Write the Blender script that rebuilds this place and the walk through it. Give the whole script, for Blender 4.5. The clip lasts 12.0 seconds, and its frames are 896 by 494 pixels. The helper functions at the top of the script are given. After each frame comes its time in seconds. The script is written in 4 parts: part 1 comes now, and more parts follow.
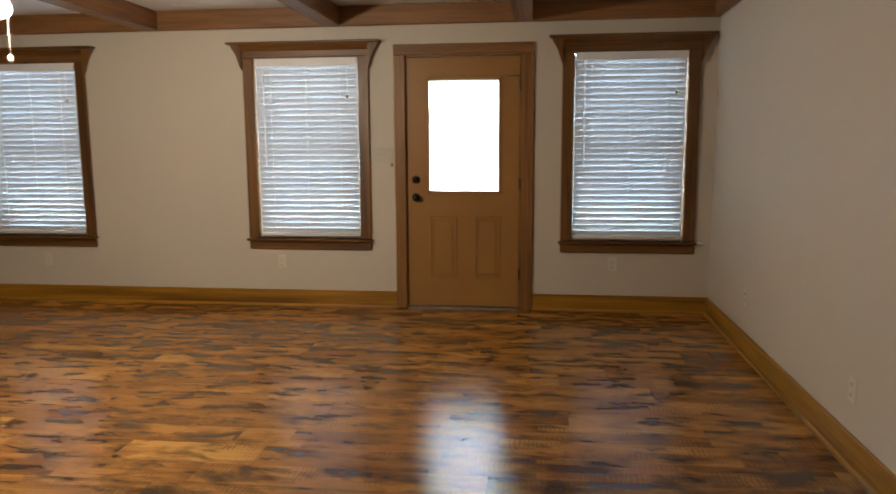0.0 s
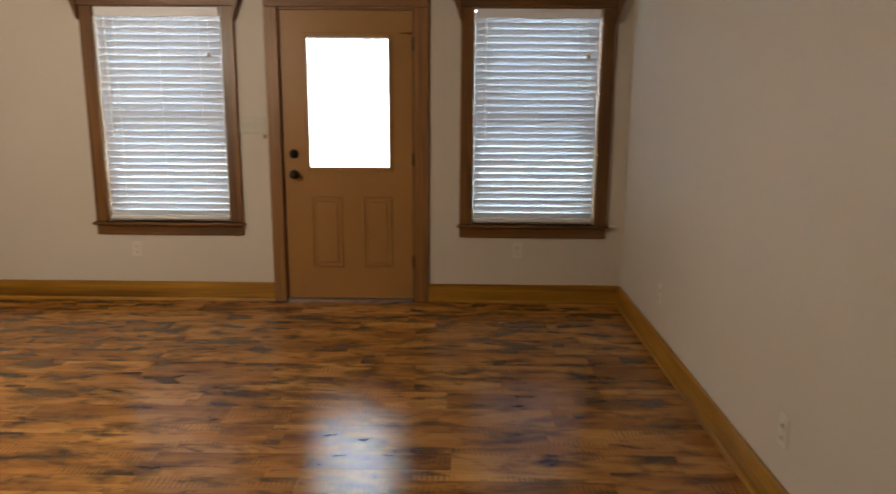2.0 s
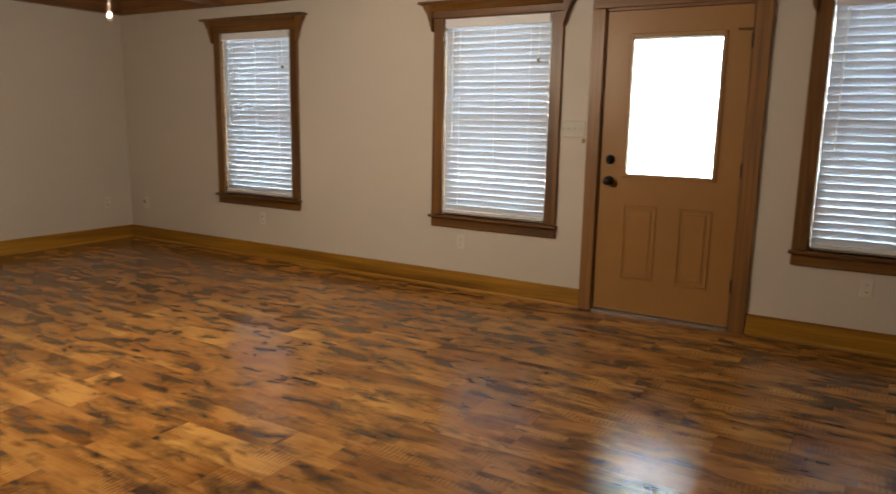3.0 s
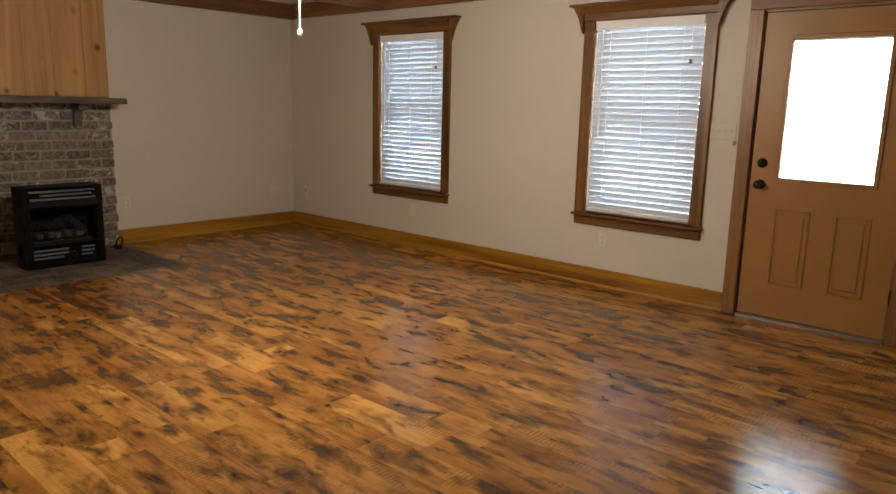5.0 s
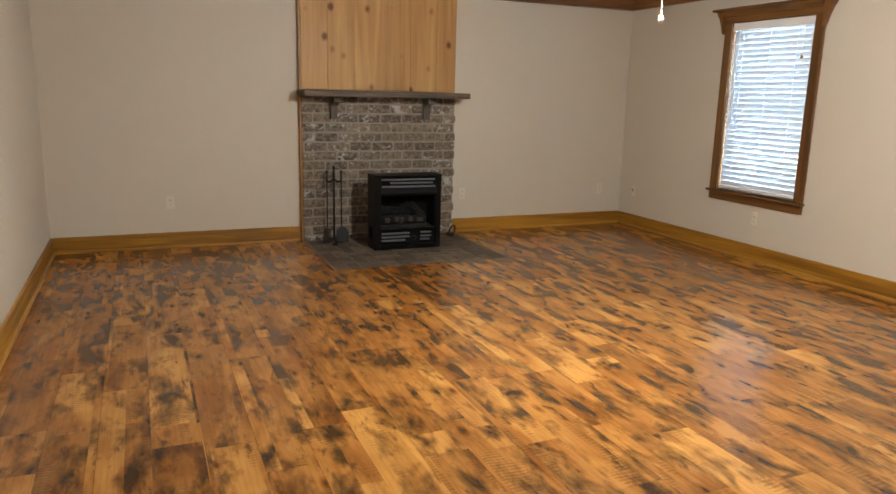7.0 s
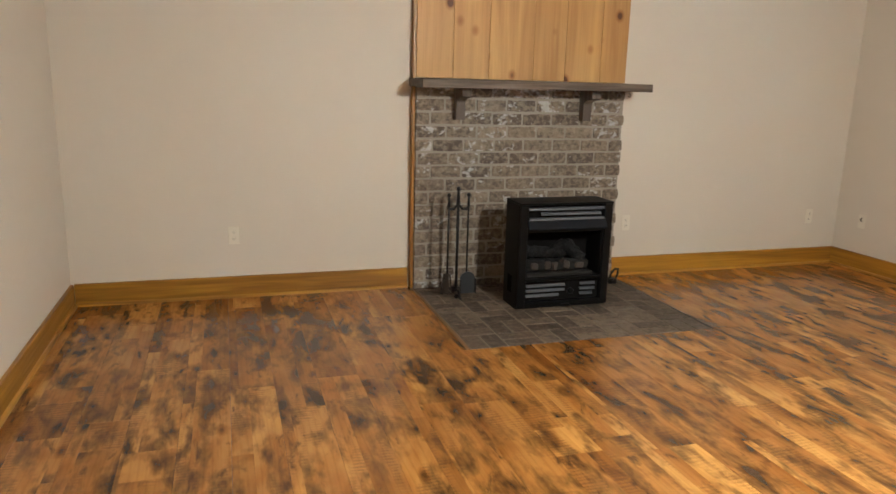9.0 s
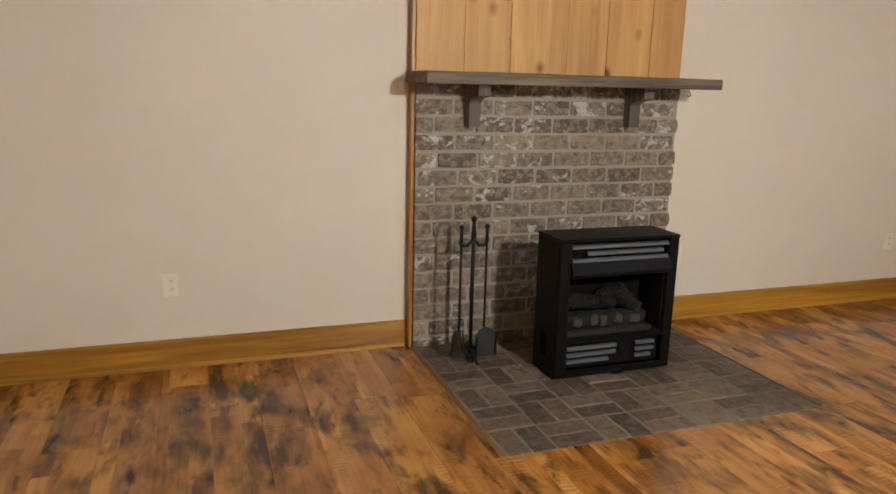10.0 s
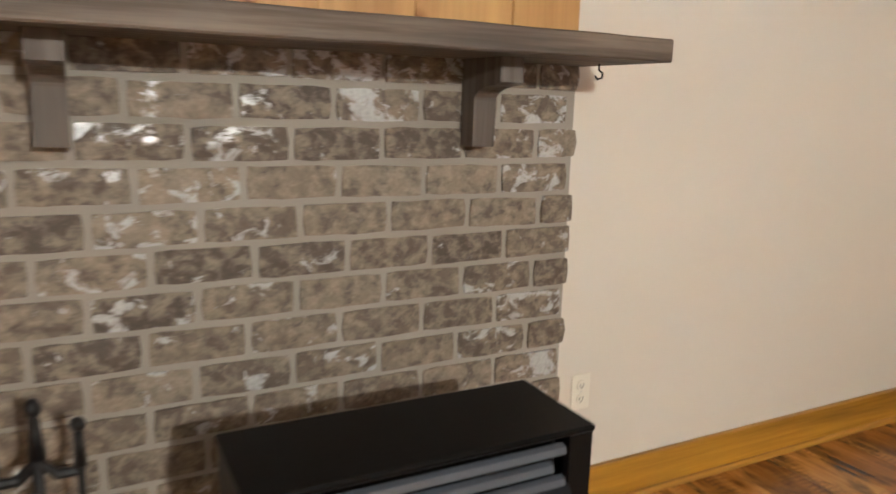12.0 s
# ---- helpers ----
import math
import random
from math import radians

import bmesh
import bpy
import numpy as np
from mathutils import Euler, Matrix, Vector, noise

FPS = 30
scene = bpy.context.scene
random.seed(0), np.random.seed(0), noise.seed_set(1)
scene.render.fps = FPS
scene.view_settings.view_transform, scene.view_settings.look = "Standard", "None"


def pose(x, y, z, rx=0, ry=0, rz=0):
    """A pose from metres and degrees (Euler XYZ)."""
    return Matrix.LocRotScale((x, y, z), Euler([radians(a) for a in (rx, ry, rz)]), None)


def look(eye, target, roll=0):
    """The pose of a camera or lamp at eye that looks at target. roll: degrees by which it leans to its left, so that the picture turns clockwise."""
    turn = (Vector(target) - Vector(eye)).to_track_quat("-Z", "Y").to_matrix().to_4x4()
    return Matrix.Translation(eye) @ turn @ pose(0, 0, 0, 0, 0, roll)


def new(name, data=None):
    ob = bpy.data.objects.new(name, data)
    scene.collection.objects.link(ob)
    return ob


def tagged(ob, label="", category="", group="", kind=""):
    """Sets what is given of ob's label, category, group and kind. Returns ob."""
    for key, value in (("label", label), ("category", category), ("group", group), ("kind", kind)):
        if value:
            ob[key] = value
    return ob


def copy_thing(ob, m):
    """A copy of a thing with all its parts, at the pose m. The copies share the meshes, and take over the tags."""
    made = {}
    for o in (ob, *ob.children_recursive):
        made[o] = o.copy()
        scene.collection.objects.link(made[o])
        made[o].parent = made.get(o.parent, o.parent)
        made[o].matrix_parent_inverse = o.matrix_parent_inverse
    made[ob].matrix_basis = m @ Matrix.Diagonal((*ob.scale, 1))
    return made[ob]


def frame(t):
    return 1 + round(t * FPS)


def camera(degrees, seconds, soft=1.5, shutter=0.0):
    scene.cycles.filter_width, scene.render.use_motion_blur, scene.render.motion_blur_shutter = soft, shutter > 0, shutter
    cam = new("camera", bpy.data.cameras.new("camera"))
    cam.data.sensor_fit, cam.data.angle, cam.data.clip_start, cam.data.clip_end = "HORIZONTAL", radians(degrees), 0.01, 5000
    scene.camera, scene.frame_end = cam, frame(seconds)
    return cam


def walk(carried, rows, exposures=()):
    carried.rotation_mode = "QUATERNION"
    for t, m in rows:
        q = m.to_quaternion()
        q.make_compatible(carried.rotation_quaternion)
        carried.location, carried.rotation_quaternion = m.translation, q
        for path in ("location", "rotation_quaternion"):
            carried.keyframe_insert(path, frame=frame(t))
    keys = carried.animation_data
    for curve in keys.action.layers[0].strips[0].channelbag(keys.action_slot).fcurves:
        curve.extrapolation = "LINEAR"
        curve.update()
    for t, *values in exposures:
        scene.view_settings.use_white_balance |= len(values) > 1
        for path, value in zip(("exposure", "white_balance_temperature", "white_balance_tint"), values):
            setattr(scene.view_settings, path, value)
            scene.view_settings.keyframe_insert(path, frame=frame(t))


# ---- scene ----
cam = camera(64.1, 12.0, shutter=0.3)
PATH = [
    (0, (0.13, 0.472, 1.342), (-0.108, 2.438, 1.064), -0.3),
    (0.5, (0.146, 0.467, 1.319), (0.121, 2.434, 0.958), -0.1),
    (1, (0.148, 0.602, 1.313), (0.285, 2.561, 0.931), 0.0),
    (1.5, (0.267, 0.936, 1.358), (0.439, 2.893, 0.979), 0.0),
    (2, (0.325, 1.216, 1.433), (0.3, 3.177, 1.039), 0.4),
    (2.3, (0.461, 1.403, 1.418), (0.095, 3.33, 1.026), 0.3),
    (2.5, (0.58, 1.456, 1.387), (-0.038, 3.319, 1.006), 0.5),
    (2.8, (0.688, 1.539, 1.327), (-0.203, 3.293, 0.968), 0.7),
    (3, (0.776, 1.504, 1.33), (-0.243, 3.189, 0.976), 1.1),
    (3.5, (0.912, 1.391, 1.394), (-0.302, 2.935, 1.017), 0.9),
    (3.7, (0.943, 1.357, 1.384), (-0.31, 2.871, 1.011), 1.3),
    (5.3, (0.823, 1.27, 1.407), (-0.521, 2.696, 1.005), 1.3),
    (5.5, (0.832, 1.303, 1.397), (-0.62, 2.618, 0.997), 1.2),
    (6, (0.807, 1.262, 1.409), (-0.849, 2.308, 1.008), 1.1),
    (6.5, (0.744, 1.276, 1.403), (-1.021, 2.121, 0.992), 1.2),
    (6.7, (0.675, 1.295, 1.388), (-1.106, 2.104, 0.975), 1.3),
    (8.3, (-0.725, 1.518, 1.421), (-2.56, 2.173, 0.971), 1.5),
    (8.5, (-0.964, 1.538, 1.41), (-2.811, 2.161, 0.962), 1.5),
    (9, (-1.528, 1.519, 1.354), (-3.39, 2.102, 0.914), 1.5),
    (9.5, (-2.091, 1.602, 1.333), (-3.951, 2.195, 0.896), 1.3),
    (10, (-2.696, 1.686, 1.322), (-4.536, 2.339, 0.888), 1.4),
    (10.5, (-3.247, 1.856, 1.281), (-5.058, 2.587, 0.854), 1.2),
    (11, (-3.749, 2.167, 1.233), (-5.539, 2.964, 0.833), 1.3),
    (11.5, (-4.146, 2.556, 1.232), (-5.902, 3.424, 0.831), 1.3),
    (12, (-4.507, 3.02, 1.238), (-6.245, 3.93, 0.846), 1.7),
]
walk(cam, [(t, look(eye, target, roll)) for t, eye, target, roll in PATH], [(0, 0.64, 6950, 12), (2, 0.64, 7100, 15), (3.5, 0.74, 6950, 14), (5.5, 0.98, 6650, 13), (6.5, 1.42, 6200, 10), (8.5, 2.07, 5900, 7), (10, 2.22, 5950, 9), (12, 2.46, 5780, 9)])

# ---- world and light ----
world = bpy.data.worlds.new("sky")
scene.world = world
world.use_nodes = True
wn = world.node_tree
sky = wn.nodes.new("ShaderNodeTexSky")
sky.sky_type = "NISHITA"
sky.sun_disc = False
SUN_EL, SUN_ROT = radians(55), radians(156)
sky.sun_elevation, sky.sun_rotation = SUN_EL, SUN_ROT
wn.links.new(sky.outputs[0], wn.nodes["Background"].inputs[0])
wn.nodes["Background"].inputs[1].default_value = 0.12
sun = new("sun", bpy.data.lights.new("sun", "SUN"))
sun.data.energy, sun.data.angle, sun.data.color = 3.0, radians(0.6), (1.0, 0.95, 0.86)
sun.matrix_world = look((4, -9, 14), (0, 0, 0))

# ---- numbers of the plan ----
X0, X1 = -6.13, 1.517          # fireplace wall, right-hand wall
Y0, Y1 = 0.60, 6.30            # back wall, window wall
YS, XS = -2.6, -1.9            # recess in which the walk starts
ZC = 2.46                      # ceiling
TH = 0.16                      # wall thickness
BEAM_Z = 2.305
BRICK_X = -6.07

# ---- materials ----
def nodes_of(name):
    m = bpy.data.materials.new(name)
    m.use_nodes = True
    t = m.node_tree
    return m, t, t.nodes["Principled BSDF"]


def add(t, kind, **values):
    n = t.nodes.new(kind)
    for k, v in values.items():
        n.inputs[k].default_value = v
    return n


def ramp(t, fac, stops):
    n = t.nodes.new("ShaderNodeValToRGB")
    e = n.color_ramp.elements
    while len(e) < len(stops):
        e.new(0.5)
    for i, (p, c) in enumerate(stops):
        e[i].position, e[i].color = p, (*c, 1)
    t.links.new(fac, n.inputs[0])
    return n.outputs[0]


def mix(t, kind, fac, a, b):
    n = t.nodes.new("ShaderNodeMix")
    n.data_type, n.blend_type = "RGBA", kind
    for i, v in ((0, fac), (6, a), (7, b)):
        if isinstance(v, bpy.types.NodeSocket):
            t.links.new(v, n.inputs[i])
        else:
            n.inputs[i].default_value = v if i == 0 else (*v, 1)
    return n.outputs[2]


def maths(t, kind, a, b=0.0, c=0.0):
    n = t.nodes.new("ShaderNodeMath")
    n.operation = kind
    for i, v in enumerate((a, b, c)):
        if isinstance(v, bpy.types.NodeSocket):
            t.links.new(v, n.inputs[i])
        else:
            n.inputs[i].default_value = v
    return n.outputs[0]


def coords(t, scale=(1, 1, 1), jump=0.0):
    """Object coordinates, scaled, shifted by the object's own random number."""
    tc = t.nodes.new("ShaderNodeTexCoord")
    mp = t.nodes.new("ShaderNodeMapping")
    mp.inputs["Scale"].default_value = scale
    t.links.new(tc.outputs["Object"], mp.inputs[0])
    if not jump:
        return mp.outputs[0]
    oi = t.nodes.new("ShaderNodeObjectInfo")
    mul = t.nodes.new("ShaderNodeMath")
    mul.operation = "MULTIPLY"
    mul.inputs[1].default_value = jump
    t.links.new(oi.outputs["Random"], mul.inputs[0])
    av = t.nodes.new("ShaderNodeVectorMath")
    t.links.new(mp.outputs[0], av.inputs[0])
    t.links.new(mul.outputs[0], av.inputs[1])
    return av.outputs[0]


def noise_of(t, vec, scale, detail=4.0, rough=0.55, distort=0.0):
    n = add(t, "ShaderNodeTexNoise", Scale=scale, Detail=detail, Roughness=rough, Distortion=distort)
    t.links.new(vec, n.inputs["Vector"])
    return n.outputs[0]


def bump(t, b, height, strength, dist=0.002):
    n = add(t, "ShaderNodeBump", Strength=strength, Distance=dist)
    t.links.new(height, n.inputs["Height"])
    t.links.new(n.outputs[0], b.inputs["Normal"])


def plain(name, colour, rough=0.5, metal=0.0, vary=0.08, grain=60.0, relief=0.1, spec=0.5):
    m, t, b = nodes_of(name)
    v = coords(t)
    n1, n2 = noise_of(t, v, grain), noise_of(t, v, 2.5, 3)
    dark = tuple(c * (1 - vary) for c in colour)
    light = tuple(min(1, c * (1 + vary)) for c in colour)
    col = mix(t, "MIX", n2, dark, light)
    t.links.new(mix(t, "MULTIPLY", vary, col, ramp(t, n1, [(0.3, (0.7, 0.7, 0.7)), (0.7, (1, 1, 1))])), b.inputs["Base Color"])
    b.inputs["Roughness"].default_value, b.inputs["Metallic"].default_value = rough, metal
    b.inputs["Specular IOR Level"].default_value = spec
    bump(t, b, n1, relief)
    return m


def wood(name, axis, dark, light, rough=0.38, knots=0.0, coat=0.08, fine=1.0, rings=0.35, streak=0.45):
    """Stained wood whose grain runs along one axis of the object's space."""
    m, t, b = nodes_of(name)
    s = [9.0 * fine, 9.0 * fine, 9.0 * fine]
    s["xyz".index(axis)] = 0.55 * fine
    v = coords(t, s, 40.0)
    broad = noise_of(t, v, 1.0, 4, 0.55, 1.2)
    f = [70.0, 70.0, 70.0]
    f["xyz".index(axis)] = 2.2
    fine_n = noise_of(t, coords(t, f, 17.0), 1.0, 3, 0.6)
    wave = add(t, "ShaderNodeTexWave", Scale=0.9, Distortion=9.0, Detail=3.0)
    wave.inputs["Detail Scale"].default_value = 0.7
    wave.bands_direction = "Y" if axis == "x" else "X"
    t.links.new(v, wave.inputs["Vector"])
    mid = tuple((a + c) / 2 for a, c in zip(dark, light))
    col = ramp(t, broad, [(0.25, dark), (0.5, mid), (0.78, light)])
    col = mix(t, "MULTIPLY", rings, col, ramp(t, wave.outputs[0], [(0.0, (0.55, 0.5, 0.45)), (0.35, (1, 1, 1)), (1.0, (1, 1, 1))]))
    col = mix(t, "MULTIPLY", streak, col, ramp(t, fine_n, [(0.32, (0.5, 0.45, 0.4)), (0.6, (1, 1, 1))]))
    if knots:
        k = [5.5, 5.5, 5.5]
        k["xyz".index(axis)] = 4.2
        vor = add(t, "ShaderNodeTexVoronoi", Scale=1.0)
        t.links.new(coords(t, k, 9.0), vor.inputs["Vector"])
        col = mix(t, "MULTIPLY", knots, col, ramp(t, vor.outputs["Distance"], [(0.10, (0.20, 0.10, 0.06)), (0.135, (0.66, 0.50, 0.38)), (0.22, (1, 1, 1))]))
    t.links.new(col, b.inputs["Base Color"])
    t.links.new(ramp(t, fine_n, [(0.3, (rough + 0.12,) * 3), (0.7, (rough,) * 3)]), b.inputs["Roughness"])
    b.inputs["Coat Weight"].default_value, b.inputs["Coat Roughness"].default_value = coat, 0.25
    bump(t, b, fine_n, 0.25, 0.0015)
    return m


def floor_wood():
    """Printed laminate: planks of one or two strips, cut into lengths, each with its own tone and stains."""
    m, t, b = nodes_of("laminate_planks")
    tc = t.nodes.new("ShaderNodeTexCoord")
    xyz = t.nodes.new("ShaderNodeSeparateXYZ")
    t.links.new(tc.outputs["Object"], xyz.inputs[0])
    own = t.nodes.new("ShaderNodeObjectInfo").outputs["Random"]

    def dice(vec_parts):
        c = t.nodes.new("ShaderNodeCombineXYZ")
        for i, v in enumerate(vec_parts):
            if isinstance(v, bpy.types.NodeSocket):
                t.links.new(v, c.inputs[i])
            else:
                c.inputs[i].default_value = v
        w = t.nodes.new("ShaderNodeTexWhiteNoise")
        t.links.new(c.outputs[0], w.inputs["Vector"])
        return w

    d0 = dice((maths(t, "MULTIPLY", own, 913.7), 3.0, 7.0))
    split = maths(t, "MULTIPLY_ADD", d0.outputs["Value"], 0.24, -0.12)
    strip = maths(t, "GREATER_THAN", xyz.outputs[1], split)
    d1 = dice((maths(t, "MULTIPLY", own, 517.3), strip, 1.0))
    cell = maths(t, "FLOOR", maths(t, "MULTIPLY_ADD", xyz.outputs[0], 0.6, maths(t, "MULTIPLY", d1.outputs["Value"], 5.0)))
    d2 = dice((maths(t, "MULTIPLY", own, 731.9), strip, cell))
    rnd = t.nodes.new("ShaderNodeSeparateColor")
    t.links.new(d2.outputs["Color"], rnd.inputs[0])

    def field(scale, jump):
        mp = t.nodes.new("ShaderNodeMapping")
        mp.inputs["Scale"].default_value = scale
        t.links.new(tc.outputs["Object"], mp.inputs[0])
        sc = t.nodes.new("ShaderNodeVectorMath")
        sc.operation = "SCALE"
        sc.inputs["Scale"].default_value = jump
        t.links.new(d2.outputs["Color"], sc.inputs[0])
        av = t.nodes.new("ShaderNodeVectorMath")
        t.links.new(mp.outputs[0], av.inputs[0])
        t.links.new(sc.outputs[0], av.inputs[1])
        return av.outputs[0]

    tone = ramp(t, rnd.outputs[0], [(0.0, (0.32, 0.140, 0.032)), (0.5, (0.42, 0.194, 0.044)), (1.0, (0.54, 0.272, 0.066))])
    # soft grain along the strip, and wide cathedral rings
    grain = noise_of(t, field((2.0, 30.0, 1.0), 71.0), 1.2, 5, 0.6, 0.5)
    col = mix(t, "MULTIPLY", 0.28, tone, ramp(t, grain, [(0.28, (0.50, 0.40, 0.32)), (0.52, (0.96, 0.94, 0.9)), (0.75, (1.12, 1.08, 1.0))]))
    ring = add(t, "ShaderNodeTexWave", Scale=1.5, Distortion=11.0, Detail=1.5)
    ring.inputs["Detail Scale"].default_value = 0.5
    ring.bands_direction = "Y"
    t.links.new(field((1.3, 8.0, 1.0), 47.0), ring.inputs["Vector"])
    col = mix(t, "MULTIPLY", 0.2, col, ramp(t, ring.outputs[0], [(0.0, (0.55, 0.45, 0.38)), (0.3, (1, 1, 1))]))
    # brown clouding
    cloud = noise_of(t, field((1.1, 3.4, 1.0), 19.0), 1.7, 4, 0.55, 0.3)
    col = mix(t, "MULTIPLY", ramp(t, cloud, [(0.40, (0, 0, 0)), (0.64, (0.85,) * 3)]), col, (0.56, 0.43, 0.33))
    # broad smoky stains that stop at the strip's edges; some strips have more of them
    blot = noise_of(t, field((1.9, 4.4, 1.0), 60.0), 2.0, 4.2, 0.56, 0.35)
    where = t.nodes.new("ShaderNodeMapping")
    where.inputs["Scale"].default_value = (1.7, 3.9, 1.0)
    t.links.new(t.nodes.new("ShaderNodeNewGeometry").outputs["Position"], where.inputs[0])
    wide = noise_of(t, where.outputs[0], 2.1, 4.5, 0.58, 0.4)
    amount = maths(t, "ADD", maths(t, "MULTIPLY_ADD", rnd.outputs[1], 0.035, maths(t, "MULTIPLY", blot, 0.6)), maths(t, "MULTIPLY", wide, 0.4))
    col = mix(t, "MIX", ramp(t, amount, [(0.495, (0, 0, 0)), (0.575, (0.56,) * 3), (0.645, (0.95,) * 3)]), col, (0.042, 0.019, 0.008))
    # torn darker streaks
    tear = noise_of(t, field((2.6, 7.0, 1.0), 23.0), 1.9, 6, 0.66, 0.5)
    col = mix(t, "MIX", ramp(t, tear, [(0.57, (0, 0, 0)), (0.68, (0.82,) * 3)]), col, (0.052, 0.024, 0.010))
    # saw marks across some places
    saw = add(t, "ShaderNodeTexWave", Scale=15.0, Distortion=6.0, Detail=3.0)
    t.links.new(field((1.0, 0.5, 1.0), 5.0), saw.inputs["Vector"])
    place = noise_of(t, field((1.9, 6.0, 1.0), 81.0), 1.6, 2)
    sawmask = mix(t, "MULTIPLY", 1.0, ramp(t, saw.outputs[0], [(0.45, (0, 0, 0)), (0.8, (0.42,) * 3)]), ramp(t, place, [(0.52, (0, 0, 0)), (0.62, (1, 1, 1))]))
    col = mix(t, "MIX", sawmask, col, (0.075, 0.035, 0.016))
    # small knots
    vor = add(t, "ShaderNodeTexVoronoi", Scale=1.0)
    t.links.new(field((2.3, 5.5, 1.0), 11.0), vor.inputs["Vector"])
    col = mix(t, "MULTIPLY", 0.85, col, ramp(t, vor.outputs["Distance"], [(0.03, (0.16, 0.11, 0.08)), (0.09, (0.7, 0.6, 0.5)), (0.15, (1, 1, 1))]))
    t.links.new(col, b.inputs["Base Color"])
    t.links.new(ramp(t, grain, [(0.3, (0.245,) * 3), (0.7, (0.185,) * 3)]), b.inputs["Roughness"])
    b.inputs["Specular IOR Level"].default_value = 0.47
    bump(t, b, grain, 0.05, 0.002)
    return m


def brick_mat(name, base, pale, dark, bright):
    m, t, b = nodes_of(name)
    v = coords(t, (1, 1, 1), 70.0)
    oi = t.nodes.new("ShaderNodeObjectInfo")
    col = ramp(t, oi.outputs["Random"], [(0.0, dark), (0.25, tuple((p + q) / 2 for p, q in zip(base, dark))), (0.55, base), (1.0, tuple((p + q) / 2 for p, q in zip(base, pale)))])
    n1 = noise_of(t, coords(t, (1, 0.9, 1.0), 70.0), 22, 5, 0.65, 0.4)
    col = mix(t, "MIX", ramp(t, n1, [(0.38, (0.75,) * 3), (0.52, (0, 0, 0))]), col, dark)
    n2 = noise_of(t, coords(t, (1, 0.9, 1.1), 31.0), 32, 5, 0.65, 0.3)
    col = mix(t, "MIX", ramp(t, n2, [(0.44, (0, 0, 0)), (0.63, (0.65 if bright else 0.4,) * 3)]), col, pale)
    n3 = noise_of(t, coords(t, (1, 0.85, 1.1), 13.0), 18, 5, 0.65, 0.5)
    own = maths(t, "FRACT", maths(t, "MULTIPLY", oi.outputs["Random"], 37.0))
    # glossy glaze patches; the lamp's glints on them are painted in pale grey
    glaze_glint = ramp(t, maths(t, "MULTIPLY_ADD", own, 0.20, n3), [(0.695, (0, 0, 0)), (0.775, (1, 1, 1))])
    if bright:
        col = mix(t, "MIX", mix(t, "MULTIPLY", 1.0, glaze_glint, (bright,) * 3), col, (0.50, 0.495, 0.49))
    n4 = noise_of(t, v, 120, 3)
    col = mix(t, "MULTIPLY", 0.45, col, ramp(t, n4, [(0.3, (0.5,) * 3), (0.65, (1, 1, 1))]))
    t.links.new(col, b.inputs["Base Color"])
    t.links.new(mix(t, "MIX", glaze_glint, (0.72,) * 3, (0.14 if bright else 0.6,) * 3), b.inputs["Roughness"])
    b.inputs["Specular IOR Level"].default_value = 0.85 if bright else 0.4
    bump(t, b, n2, 0.6, 0.004)
    return m


def wall_paint(name, colour):
    m, t, b = nodes_of(name)
    v = coords(t)
    fine, broad = noise_of(t, v, 140, 3), noise_of(t, v, 1.1, 3)
    col = mix(t, "MIX", broad, tuple(c * 0.95 for c in colour), tuple(c * 1.03 for c in colour))
    t.links.new(col, b.inputs["Base Color"])
    b.inputs["Roughness"].default_value = 0.62
    bump(t, b, fine, 0.12, 0.0012)
    return m


def glowing(name, colour, strength):
    m, t, b = nodes_of(name)
    b.inputs["Base Color"].default_value = (*colour, 1)
    b.inputs["Emission Color"].default_value = (*colour, 1)
    b.inputs["Emission Strength"].default_value = strength
    return m


def glass_mat(name, rough=0.0):
    m, t, b = nodes_of(name)
    b.inputs["Base Color"].default_value = (0.96, 0.98, 0.97, 1)
    b.inputs["Roughness"].default_value, b.inputs["Transmission Weight"].default_value = rough, 1.0
    b.inputs["IOR"].default_value = 1.45
    return m


def slat_mat(name, colour, through_part):
    m, t, b = nodes_of(name)
    v = coords(t, (1, 1, 1), 20.0)
    t.links.new(mix(t, "MIX", noise_of(t, v, 3), tuple(c * 0.93 for c in colour), colour), b.inputs["Base Color"])
    b.inputs["Roughness"].default_value = 0.45
    tr = add(t, "ShaderNodeBsdfTranslucent", Color=(*colour, 1))
    mx = add(t, "ShaderNodeMixShader", Fac=through_part)
    t.links.new(b.outputs[0], mx.inputs[1])
    t.links.new(tr.outputs[0], mx.inputs[2])
    t.links.new(mx.outputs[0], t.nodes["Material Output"].inputs[0])
    return m


M_WALL = wall_paint("greige_wall_paint", (0.606, 0.546, 0.466))
M_CEIL = wall_paint("white_ceiling_paint", (0.80, 0.79, 0.76))
TRIM_D, TRIM_L = (0.058, 0.023, 0.005), (0.27, 0.115, 0.021)
M_TRIM_X = wood("stained_trim_along", "x", TRIM_D, TRIM_L)
M_TRIM_Z = wood("stained_trim_upright", "z", TRIM_D, TRIM_L)
BASE_D, BASE_L = (0.21, 0.090, 0.008), (0.52, 0.258, 0.025)
M_BASE_X = wood("baseboard_wood_along", "x", BASE_D, BASE_L, 0.33, rings=0.75)
M_BASE_Y = wood("baseboard_wood_across", "y", BASE_D, BASE_L, 0.33, rings=0.75)
M_BEAM_Y = wood("beam_wood_along", "y", (0.13, 0.050, 0.018), (0.30, 0.13, 0.045), 0.45)
